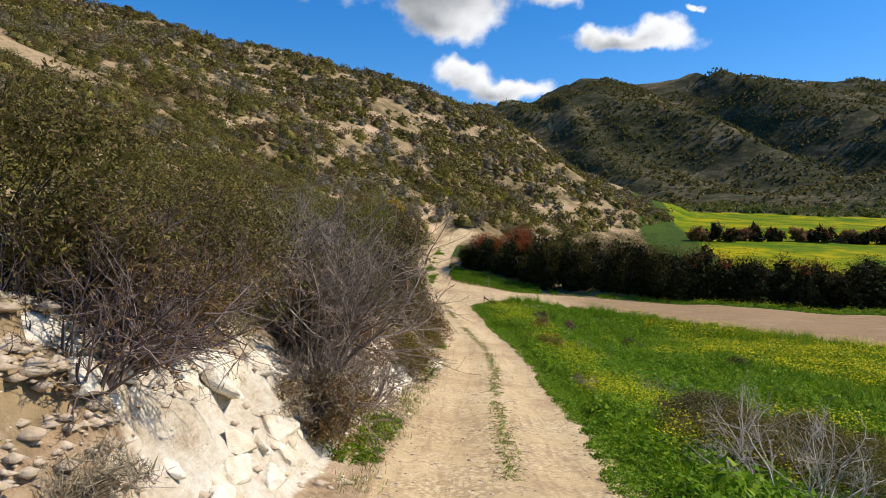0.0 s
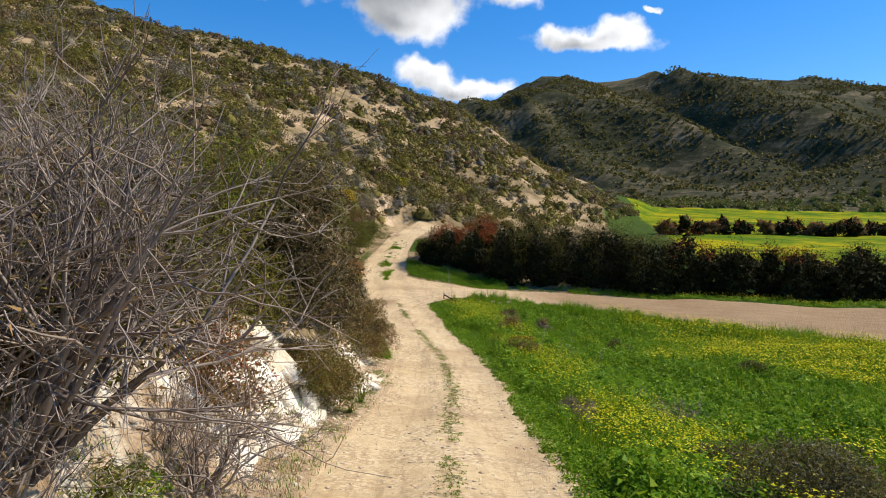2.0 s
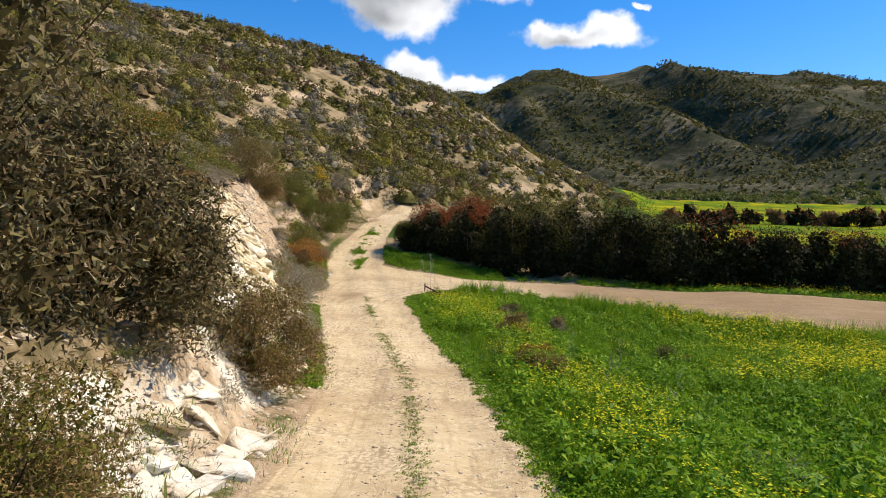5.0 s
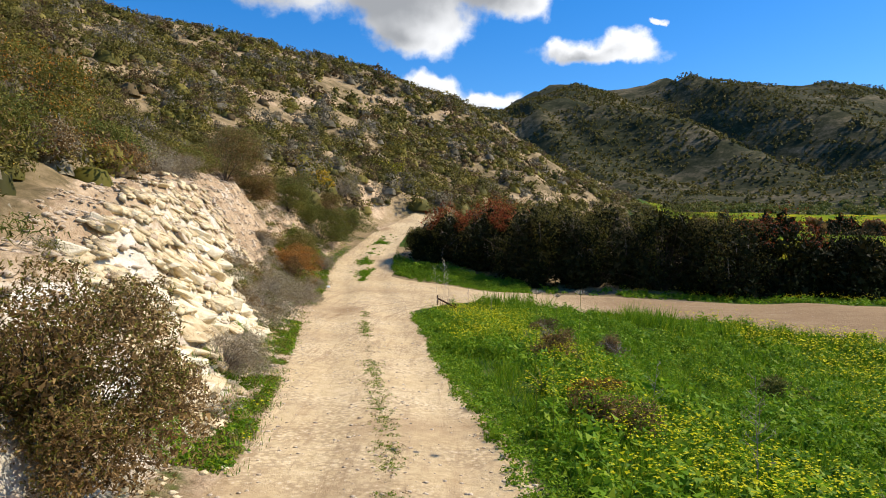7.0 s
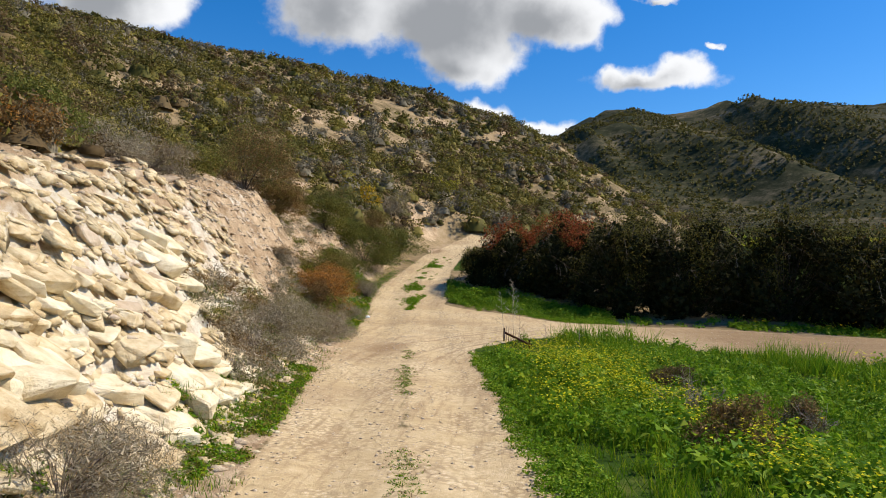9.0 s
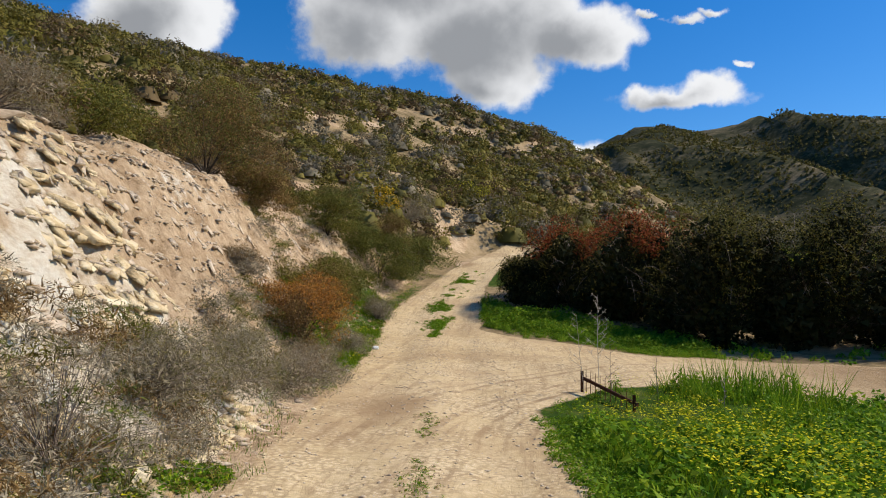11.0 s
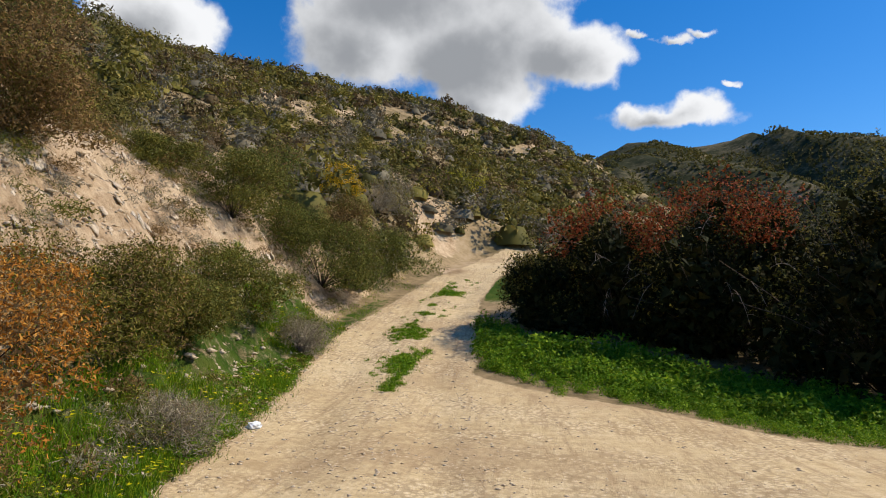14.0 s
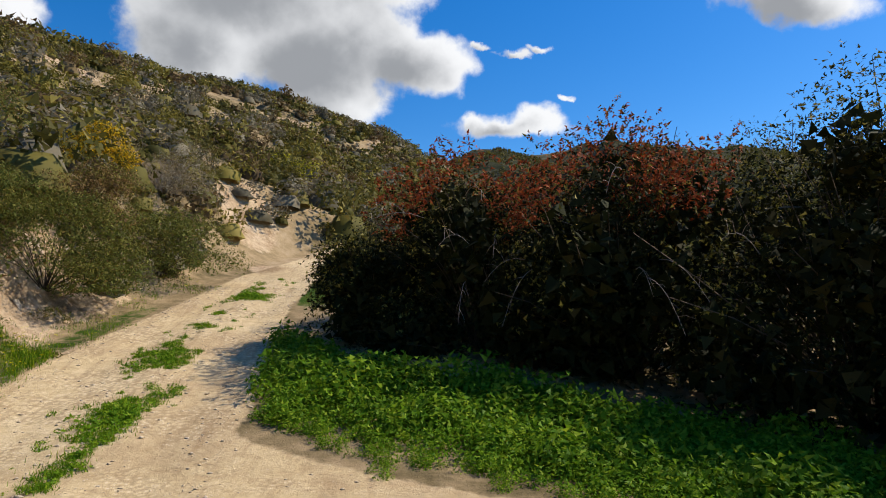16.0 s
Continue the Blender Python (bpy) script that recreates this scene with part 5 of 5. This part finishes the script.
scatter([blade_template(135 + k, 14, 0.10, 0.08, 0.006) for k in range(3)], s, rng.uniform(0.6, 1.3, len(s)), rng, LEAF["grass"], "track_tufts", "short grass on the crown of the climbing track", "grass", 0.01)

# lush patch of grass and flowers on the verge past the orange bush
n = 4200
yy = rng.uniform(61, 80, n)
s = np.stack([track_left(yy) - rng.uniform(0.05, 3.0, n), yy], 1)
s = s[fbm(s[:, 0] / 1.4, s[:, 1] / 2.0, 2, 161) > -0.2]
scatter(gt, s, rng.uniform(0.45, 0.9, len(s)), rng, LEAF["grass"], "verge_grass", "lush green grass on the verge below the broom bushes", "grass", 0.02)
s2 = s[rng.rand(len(s)) < 0.16]
scatter(ft3, s2, rng.uniform(0.8, 1.5, len(s2)), rng, LEAF["yellow"], "verge_flowers", "yellow flowers in the verge grass", "flowers")

# ragged grass hanging over the edge of the track
n = 3600
yy = 6 + 51 * rng.rand(n)
s = np.stack([track_right(yy) + rng.uniform(-0.22, 0.7, n) + 0.16 * fbm(yy / 1.1, 0 * yy, 3, 131), yy], 1)
et = [herb_template(140 + k, 26, 0.15, 0.14, 0.05) for k in range(4)]
scatter(et, s, rng.uniform(0.5, 1.3, n), rng, LEAF["green"], "edge_grass", "ragged short grass along the edge of the track", "grass", 0.02)

# ---------------------------------------------------------------- stones


def stone_mesh(name, seed, flat, material):
    """An angular broken block: the hull of scattered points."""
    rng = np.random.RandomState(seed)
    bm = bmesh.new()
    p = rng.uniform(-0.5, 0.5, (15, 3))
    p = np.sign(p) * np.abs(p) ** 0.55 * 0.74
    for a in p * np.array([1.0, 0.75, flat]):
        bm.verts.new(a)
    res = bmesh.ops.convex_hull(bm, input=bm.verts)
    bmesh.ops.delete(bm, geom=[g for g in res["geom_interior"] if isinstance(g, bmesh.types.BMVert)], context="VERTS")
    bmesh.ops.bevel(bm, geom=list(bm.edges), offset=0.025, segments=1, affect="EDGES")
    me = bpy.data.meshes.new(name)
    bm.to_mesh(me)
    bm.free()
    me.materials.append(material)
    return me


BLOCKS = [stone_mesh("chalk_block", 40 + k, (0.24, 0.3, 0.38, 0.18, 0.28, 0.33)[k], CHALK) for k in range(6)]
WHITE = stone_material("white_chalk", [(0.30, (0.44, 0.33, 0.20)), (0.46, (0.66, 0.57, 0.43)), (0.62, (0.77, 0.71, 0.60))])
LEDGES = [stone_mesh("chalk_ledge", 80 + k, (0.22, 0.28, 0.34, 0.25)[k], WHITE) for k in range(4)]
RUBBLE = [stone_mesh("rubble", 60 + k, (0.4, 0.5, 0.6)[k], SCREE) for k in range(3)]


def slope_turn(x, y, share):
    e = 0.4
    gx = float(height(x + e, y) - height(x - e, y)) / (2 * e) * share
    gy = float(height(x, y + e) - height(x, y - e)) / (2 * e) * share
    return Vector((0, 0, 1)).rotation_difference(Vector((-gx, -gy, 1)).normalized())


def stones(root, rng, n, y0, y1, lo, hi, size, meshes, share=0.7, sink=0.02):
    """Broken blocks bedded in the face of the bank between two heights of it."""
    for _ in range(n):
        y = rng.uniform(y0, y1)
        run = float(bank_height(y)) / 1.25
        x = float(track_left(y)) - 0.75 - run * rng.uniform(lo, hi)
        s = size * rng.choice([0.45, 0.75, 1.05, 1.4], p=[0.32, 0.34, 0.22, 0.12]) * rng.uniform(0.8, 1.2)
        ob = new("stone", meshes[rng.randint(len(meshes))])
        turn = slope_turn(x, y, share * rng.uniform(0.4, 1.0)) @ Euler((rng.uniform(-0.16, 0.16), rng.uniform(-0.16, 0.16), 1.57 + rng.choice([0, 3.14]) + rng.normal() * 0.35)).to_quaternion()
        ob.matrix_basis = Matrix.LocRotScale((x, y, float(height(x, y)) + sink * s), turn, (s, s * rng.uniform(0.7, 1.1), s * rng.uniform(0.7, 1.2)))
        ob.parent = root


rng = np.random.RandomState(21)
bank = thing("rubble_bank", "broken cream chalk blocks bedded in the cut bank beside the track", "rock bank")
stones(bank, rng, 298, 36.2, 48.5, 0.08, 0.66, 0.80, BLOCKS, 0.45, 0.0)
bank = thing("rubble_bank", "loose chalk slabs stepping up the cut bank beside the track", "rock bank")
stones(bank, rng, 290, 36, 54, 0.35, 1.1, 0.50, BLOCKS + RUBBLE[:1], 0.5, 0.0)
crop = thing("chalk_outcrop", "white chalk outcrop with cracked ledges in the cut bank", "rock outcrop")
stones(crop, rng, 44, 5.6, 11.5, 0.15, 1.1, 0.8, LEDGES, 1.25, -0.05)
crop = thing("chalk_outcrop", "white chalk ledges below the evergreen shrub", "rock outcrop")
stones(crop, rng, 130, 16.5, 24.5, 0.0, 1.0, 0.85, LEDGES, 0.9, -0.03)
crop = thing("chalk_outcrop", "low white chalk rocks at the edge of the track", "rock outcrop")
stones(crop, rng, 30, 25.0, 29.5, -0.3, 0.5, 0.7, LEDGES)


def pebbles(name, label, spots, size, rng, material):
    """Loose chips past counting: squashed, skewed octahedra."""
    base = np.array([(1, 0, 0), (0, 1, 0), (-1, 0, 0), (0, -1, 0), (0, 0, 0.42), (0, 0, -0.4)], float)
    tri = np.array([(0, 1, 4), (1, 2, 4), (2, 3, 4), (3, 0, 4), (1, 0, 5), (2, 1, 5), (3, 2, 5), (0, 3, 5)])
    n = len(spots)
    v = base[None] * rng.uniform(0.6, 1.3, (n, 6, 1)) * size[:, None, None]
    a = rng.uniform(0, 6.28, n)[:, None]
    x = v[..., 0] * np.cos(a) - v[..., 1] * np.sin(a) + spots[:, 0][:, None]
    y = v[..., 0] * np.sin(a) + v[..., 1] * np.cos(a) + spots[:, 1][:, None]
    z = v[..., 2] + height(spots[:, 0], spots[:, 1])[:, None]
    me = mesh_from(name, np.stack([x, y, z], -1).reshape(-1, 3), (tri[None] + 6 * np.arange(n)[:, None, None]).reshape(-1, 3), material)
    return tagged(new(name, me), label, "stones", kind="stuff")


def slabs(name, label, spots, size, rng, material, dip=0.5):
    """Broken plates past counting, lying with the slope: skewed flat boxes."""
    n = len(spots)
    base = np.array([(-1, -1, -1), (1, -1, -1), (1, 1, -1), (-1, 1, -1), (-1, -1, 1), (1, -1, 1), (1, 1, 1), (-1, 1, 1)], float)
    v = base[None] * rng.uniform(0.6, 1.1, (n, 8, 3)) * (size[:, None] * np.stack([np.ones(n), rng.uniform(0.5, 0.9, n), rng.uniform(0.16, 0.42, n)], 1))[:, None, :]
    a = 1.57 + rng.normal(size=n)[:, None] * 0.45
    x, y = v[..., 0] * np.cos(a) - v[..., 1] * np.sin(a), v[..., 0] * np.sin(a) + v[..., 1] * np.cos(a)
    e = 0.5
    sx = (height(spots[:, 0] + e, spots[:, 1]) - height(spots[:, 0] - e, spots[:, 1])) / (2 * e) * dip + rng.normal(size=n) * 0.18
    sy = rng.normal(size=n) * 0.18
    z = v[..., 2] + x * sx[:, None] + y * sy[:, None] + height(spots[:, 0], spots[:, 1])[:, None]
    quads = np.array([(0, 3, 2, 1), (4, 5, 6, 7), (0, 1, 5, 4), (1, 2, 6, 5), (2, 3, 7, 6), (3, 0, 4, 7)])
    me = mesh_from(name, np.stack([x + spots[:, 0][:, None], y + spots[:, 1][:, None], z], -1).reshape(-1, 3), (quads[None] + 8 * np.arange(n)[:, None, None]).reshape(-1, 4), material)
    return tagged(new(name, me), label, "stones", kind="stuff")


n = 5200
yy = 35.5 + 20 * rng.rand(n) ** 1.2
run = bank_height(yy) / 1.25
s = np.stack([track_left(yy) - 0.55 - run * rng.uniform(0.0, 1.15, n), yy], 1)
s = s[fbm(s[:, 0] / 1.5, s[:, 1] / 1.5, 2, 201) > -0.35]
slabs("bank_slabs", "broken cream chalk plates lying on the cut bank", s, 0.05 + 0.17 * rng.rand(len(s)) ** 2.2, rng, CHALK, 0.5)
n = 1300
yy = rng.uniform(52, 88, n)
run = bank_height(yy) / 1.25
s = np.stack([track_left(yy) - 0.7 - run * rng.uniform(0.4, 1.1, n), yy], 1)
slabs("bank_slabs", "pinkish broken plates weathering out of the earth bank", s, 0.03 + 0.11 * rng.rand(n) ** 3, rng, SCREE, 1.0)
n = 13000
yy = 5 + 85 * rng.rand(n)
q = rng.uniform(-1.05, 1.05, n)
keep = (np.abs(np.abs(q) - 0.5) > 0.2) | (rng.rand(n) < 0.35)
half, mid = (track_right(yy) - track_left(yy)) / 2, (track_right(yy) + track_left(yy)) / 2
s = np.stack([mid + q * half, yy], 1)[keep]
pebbles("track_pebbles", "loose pale stone chips on the dirt track", s, 0.012 + 0.042 * rng.rand(len(s)) ** 3.5, rng, SCREE)
n = 5000
s = np.stack([rng.uniform(-3, 22, n), rng.uniform(55, 73, n)], 1)
s = s[(s[:, 1] > road_near(s[:, 0])) & (s[:, 1] < road_far(s[:, 0]))]
pebbles("junction_pebbles", "loose pale stone chips where the roads meet", s, 0.012 + 0.035 * rng.rand(len(s)) ** 4, rng, SCREE)
n = 16000
yy = np.concatenate([rng.uniform(3, 80, 15000), rng.uniform(3, 6, 1000)])
run = bank_height(yy) / 1.25
s = np.stack([track_left(yy) - 0.3 - (run + 1.4) * rng.rand(n), yy], 1)
keep = rng.rand(n) < np.interp(yy, [3, 5.2, 6.2, 11, 13, 16, 22, 26, 34, 37, 58, 66, 80], [1, 1, 0.15, 0.15, 0.3, 0.4, 0.5, 0.4, 0.3, 1, 1, 0.7, 0.3])
s = s[keep]
pebbles("bank_rubble", "small pale rubble strewn over the cut bank", s, 0.03 + 0.13 * rng.rand(len(s)) ** 2.5, rng, SCREE)
n = 1500
yy = rng.uniform(5, 80, n)
s = np.stack([track_left(yy) - rng.uniform(-0.1, 1.0, n), yy], 1)
pebbles("verge_stones", "pale stones along the edge of the track", s, 0.02 + 0.09 * rng.rand(n) ** 4, rng, CHALK)

# ---------------------------------------------------------------- broken fence, stalks, litter
m = Mat("rusted_iron")
m.colour(m.ramp(m.noise(14.0, 6), [(0.3, (0.030, 0.012, 0.008)), (0.6, (0.095, 0.035, 0.018)), (0.8, (0.16, 0.07, 0.03))]))
m.bump(m.noise(60.0, 4), 0.4, 0.01)
RUST = m.m


def bar(a, b, wide, deep):
    """A bevelled square bar between two points, as arrays."""
    a, b = np.array(a, float), np.array(b, float)
    t = unit(b - a)
    u = unit(np.cross(t, np.array([0, 0, 1.0]) if abs(t[2]) < 0.9 else np.array([1.0, 0, 0])))
    w = np.cross(t, u)
    ring = [(-1, -0.7), (-0.7, -1), (0.7, -1), (1, -0.7), (1, 0.7), (0.7, 1), (-0.7, 1), (-1, 0.7)]
    v = [p + u * x * wide / 2 + w * y * deep / 2 for p in (a, b) for x, y in ring]
    f = [(i, (i + 1) % 8, 8 + (i + 1) % 8, 8 + i) for i in range(8)]
    f += [(0, 1, 2, 3), (0, 3, 4, 7), (4, 5, 6, 7), (8, 11, 10, 9), (8, 15, 12, 11), (12, 15, 14, 13)]
    return v, f


def fence():
    x0, y0, x1, y1 = 2.40, 60.0, 3.22, 57.6
    za, zb = float(height(x0, y0)), float(height(x1, y1))
    root = thing("fence_remnant", "rusty broken iron fence with spiked rail at the meadow corner", "fence", (x0, y0, za))
    dx, dy, dz = x1 - x0, y1 - y0, zb - za
    part("post", *bar((0, 0, -0.3), (0, 0, 0.50), 0.085, 0.07), RUST, root)
    part("post", *bar((dx, dy, dz - 0.3), (dx, dy, dz + 0.34), 0.075, 0.06), RUST, root)
    part("rail", *bar((0, 0, 0.34), (dx * 1.06, dy * 1.06, dz + 0.16), 0.05, 0.075), RUST, root)
    for k in range(9):
        t = 0.09 + 0.098 * k
        zr = 0.34 + (dz - 0.18) * t
        v, f = tubes([(np.array([(dx * t, dy * t, zr - 0.28), (dx * t, dy * t, zr + 0.1), (dx * t + 0.005, dy * t, zr + 0.26)]), 0.011, 0.003)], 4)
        part("spike", v, f, RUST, root)


fence()


def stalk(label, at, h, seed, arms, material=BARK, head=0.0, kids=4, thick=0.008):
    rng = np.random.RandomState(seed)
    z = float(height(*at)) - 0.05
    root = thing("dry_stalk", label, "dry plant", (at[0], at[1], z))
    lean = rng.normal(size=2) * 0.05 * h
    k = np.linspace(0, 1, 7)[:, None]
    stem = np.concatenate([k * lean[0] + 0.01 * np.sin(k * 9), k * lean[1], k * h], 1)
    v, f = tubes([(stem, thick, 0.003)], 5)
    part("stem", v, f, material, root)
    for i in range(arms):
        t = 0.35 + 0.62 * i / max(arms - 1, 1)
        b = np.array([np.interp(t, k[:, 0], stem[:, c]) for c in range(3)])
        a = rng.uniform(0, 6.28)
        ln = h * 0.16 * (1.25 - t) + 0.05
        e = b + np.array([math.cos(a) * ln, math.sin(a) * ln, ln * 0.7])
        paths = [(np.array([b, (b + e) / 2 + np.array([0, 0, -0.01]), e]), 0.006, 0.002)]
        for _ in range(kids):
            d = unit(rng.normal(size=3) + np.array([0, 0, 0.6])) * ln * 0.4
            q = b + (e - b) * rng.uniform(0.4, 1.0)
            paths.append((np.array([q, q + d * 0.6, q + d]), 0.004, 0.0015))
        v, f = tubes(paths)
        part("side_shoot", v, f, material, root)
    if head:
        top = stem[-1]
        paths = []
        for i in range(22):
            a, s = i * 2.4, math.sqrt((i + 0.5) / 22) * head
            e = top + np.array([math.cos(a) * s, math.sin(a) * s, head * (0.75 - 0.25 * (s / head) ** 2)])
            paths.append((np.array([top, (top + e) / 2 + np.array([math.cos(a), math.sin(a), 0]) * s * 0.15, e]), 0.004, 0.006))
        v, f = tubes(paths)
        part("flower_head", v, f, PALE, root, "dried umbrella-shaped flower head")
    return root


stalk("tall bleached thistle stalk beside the rusty fence", (2.72, 59.4), 2.4, 800, 18, PALE, kids=5)
stalk("shorter bleached thistle stalk beside the rusty fence", (2.42, 59.75), 1.95, 801, 9, PALE, kids=5)
stalk("thin brown dry stalk beside the rusty fence", (2.95, 58.9), 1.3, 803, 6, BARK, kids=3)
stalk("dry branching weed in the meadow corner", (3.9, 58.6), 0.95, 804, 7, BARK, kids=5)
stalk("dry branching weed in the meadow", (4.9, 57.2), 0.8, 805, 6, BARK, kids=5)
stalk("dry umbel stalk standing above the meadow", (4.17, 35.4), 2.32, 806, 0, LEAF["dark"], head=0.10, kids=2, thick=0.005)
stalk("dry umbel stalk standing above the meadow", (3.63, 35.4), 2.28, 807, 0, LEAF["dark"], head=0.09, kids=2, thick=0.005)
stalk("dry umbel stalk standing above the meadow", (3.88, 35.5), 2.26, 808, 0, LEAF["dark"], head=0.06, kids=2, thick=0.005)
for k, (x, y, h) in enumerate(((6.2, 34.0, 1.3), (6.9, 35.4, 1.5), (7.4, 33.2, 1.2), (6.1, 37.8, 1.2))):
    stalk("dry brown weed stalk in the meadow", (x, y), h, 810 + k, 8, BARK, kids=4)


def rosette(label, at, n, ln, seed):
    """Strap leaves arching out from one point."""
    rng = np.random.RandomState(seed)
    root = thing("asphodel", label, "plant", (at[0], at[1], float(height(*at)) - 0.02))
    for i in range(n):
        a = i * 2.4 + rng.uniform(-0.3, 0.3)
        l, rise = ln * rng.uniform(0.7, 1.15), rng.uniform(0.55, 1.25)
        t = np.linspace(0, 1, 6)
        rad = l * (0.25 * t + 0.5 * t * t) / rise
        zz = l * (t * rise - 0.55 * t**2.2)
        c = np.stack([np.cos(a) * rad, np.sin(a) * rad, zz], 1)
        side = np.array([-math.sin(a), math.cos(a), 0]) * 0.022
        w = (1 - t**2.5)[:, None] * side
        keel = c - np.array([0, 0, 0.008]) * (1 - t)[:, None]
        v = np.concatenate([c - w, keel, c + w])
        f = [(j, j + 1, 7 + j, 6 + j) for j in range(5)] + [(6 + j, 7 + j, 13 + j, 12 + j) for j in range(5)]
        part("strap_leaf", v, f, LEAF["dark" if i % 3 else "green"], root)


rosette("dark green strap-leaved asphodel at the foot of the bank", (-0.85, 25.3), 18, 0.75, 820)
rosette("dark green strap-leaved asphodel beside the track", (-0.98, 23.7), 14, 0.7, 821)
rosette("small strap-leaved asphodel on the verge", (-1.35, 14.6), 14, 0.45, 822)
rosette("dark strap-leaved asphodel clump in the meadow", (4.4, 39.6), 26, 0.9, 823)
rosette("strap-leaved asphodel on the slope above the bank", (-7.4, 44.5), 14, 0.6, 824)

m = Mat("white_plastic")
m.colour(m.ramp(m.noise(20.0, 3), [(0.3, (0.7, 0.71, 0.72)), (0.7, (0.84, 0.85, 0.86))]))
m.b.inputs["Roughness"].default_value = 0.4
WHITE = m.m
m = Mat("blue_plastic")
m.colour(m.ramp(m.noise(20.0, 3), [(0.3, (0.06, 0.08, 0.42)), (0.7, (0.14, 0.18, 0.62))]))
BLUE = m.m


def litter(label, at, size, seed, material):
    """A crumpled bit of film."""
    rng = np.random.RandomState(seed)
    bm = bmesh.new()
    bmesh.ops.create_icosphere(bm, subdivisions=3, radius=size)
    for v in bm.verts:
        k = 1 + 0.5 * noise.noise(v.co * 5 / size * 0.35 + Vector((seed, 0, 0))) + 0.3 * noise.noise(v.co * 14 / size * 0.3)
        v.co = Vector((v.co.x * k * 1.2, v.co.y * k, v.co.z * k * 0.55 + size * 0.4))
    me = bpy.data.meshes.new("litter")
    bm.to_mesh(me)
    bm.free()
    me.materials.append(material)
    ob = new("litter", me)
    ob.location = (at[0], at[1], float(height(*at)))
    return tagged(ob, label, "litter")


litter("crumpled white plastic bag at the edge of the track", (-4.42, 68.4), 0.12, 3, WHITE)
litter("scrap of white plastic on the verge", (-4.15, 63.0), 0.05, 4, WHITE)
litter("scrap of blue plastic caught in the grey scrub", (-4.55, 62.0), 0.08, 5, BLUE)
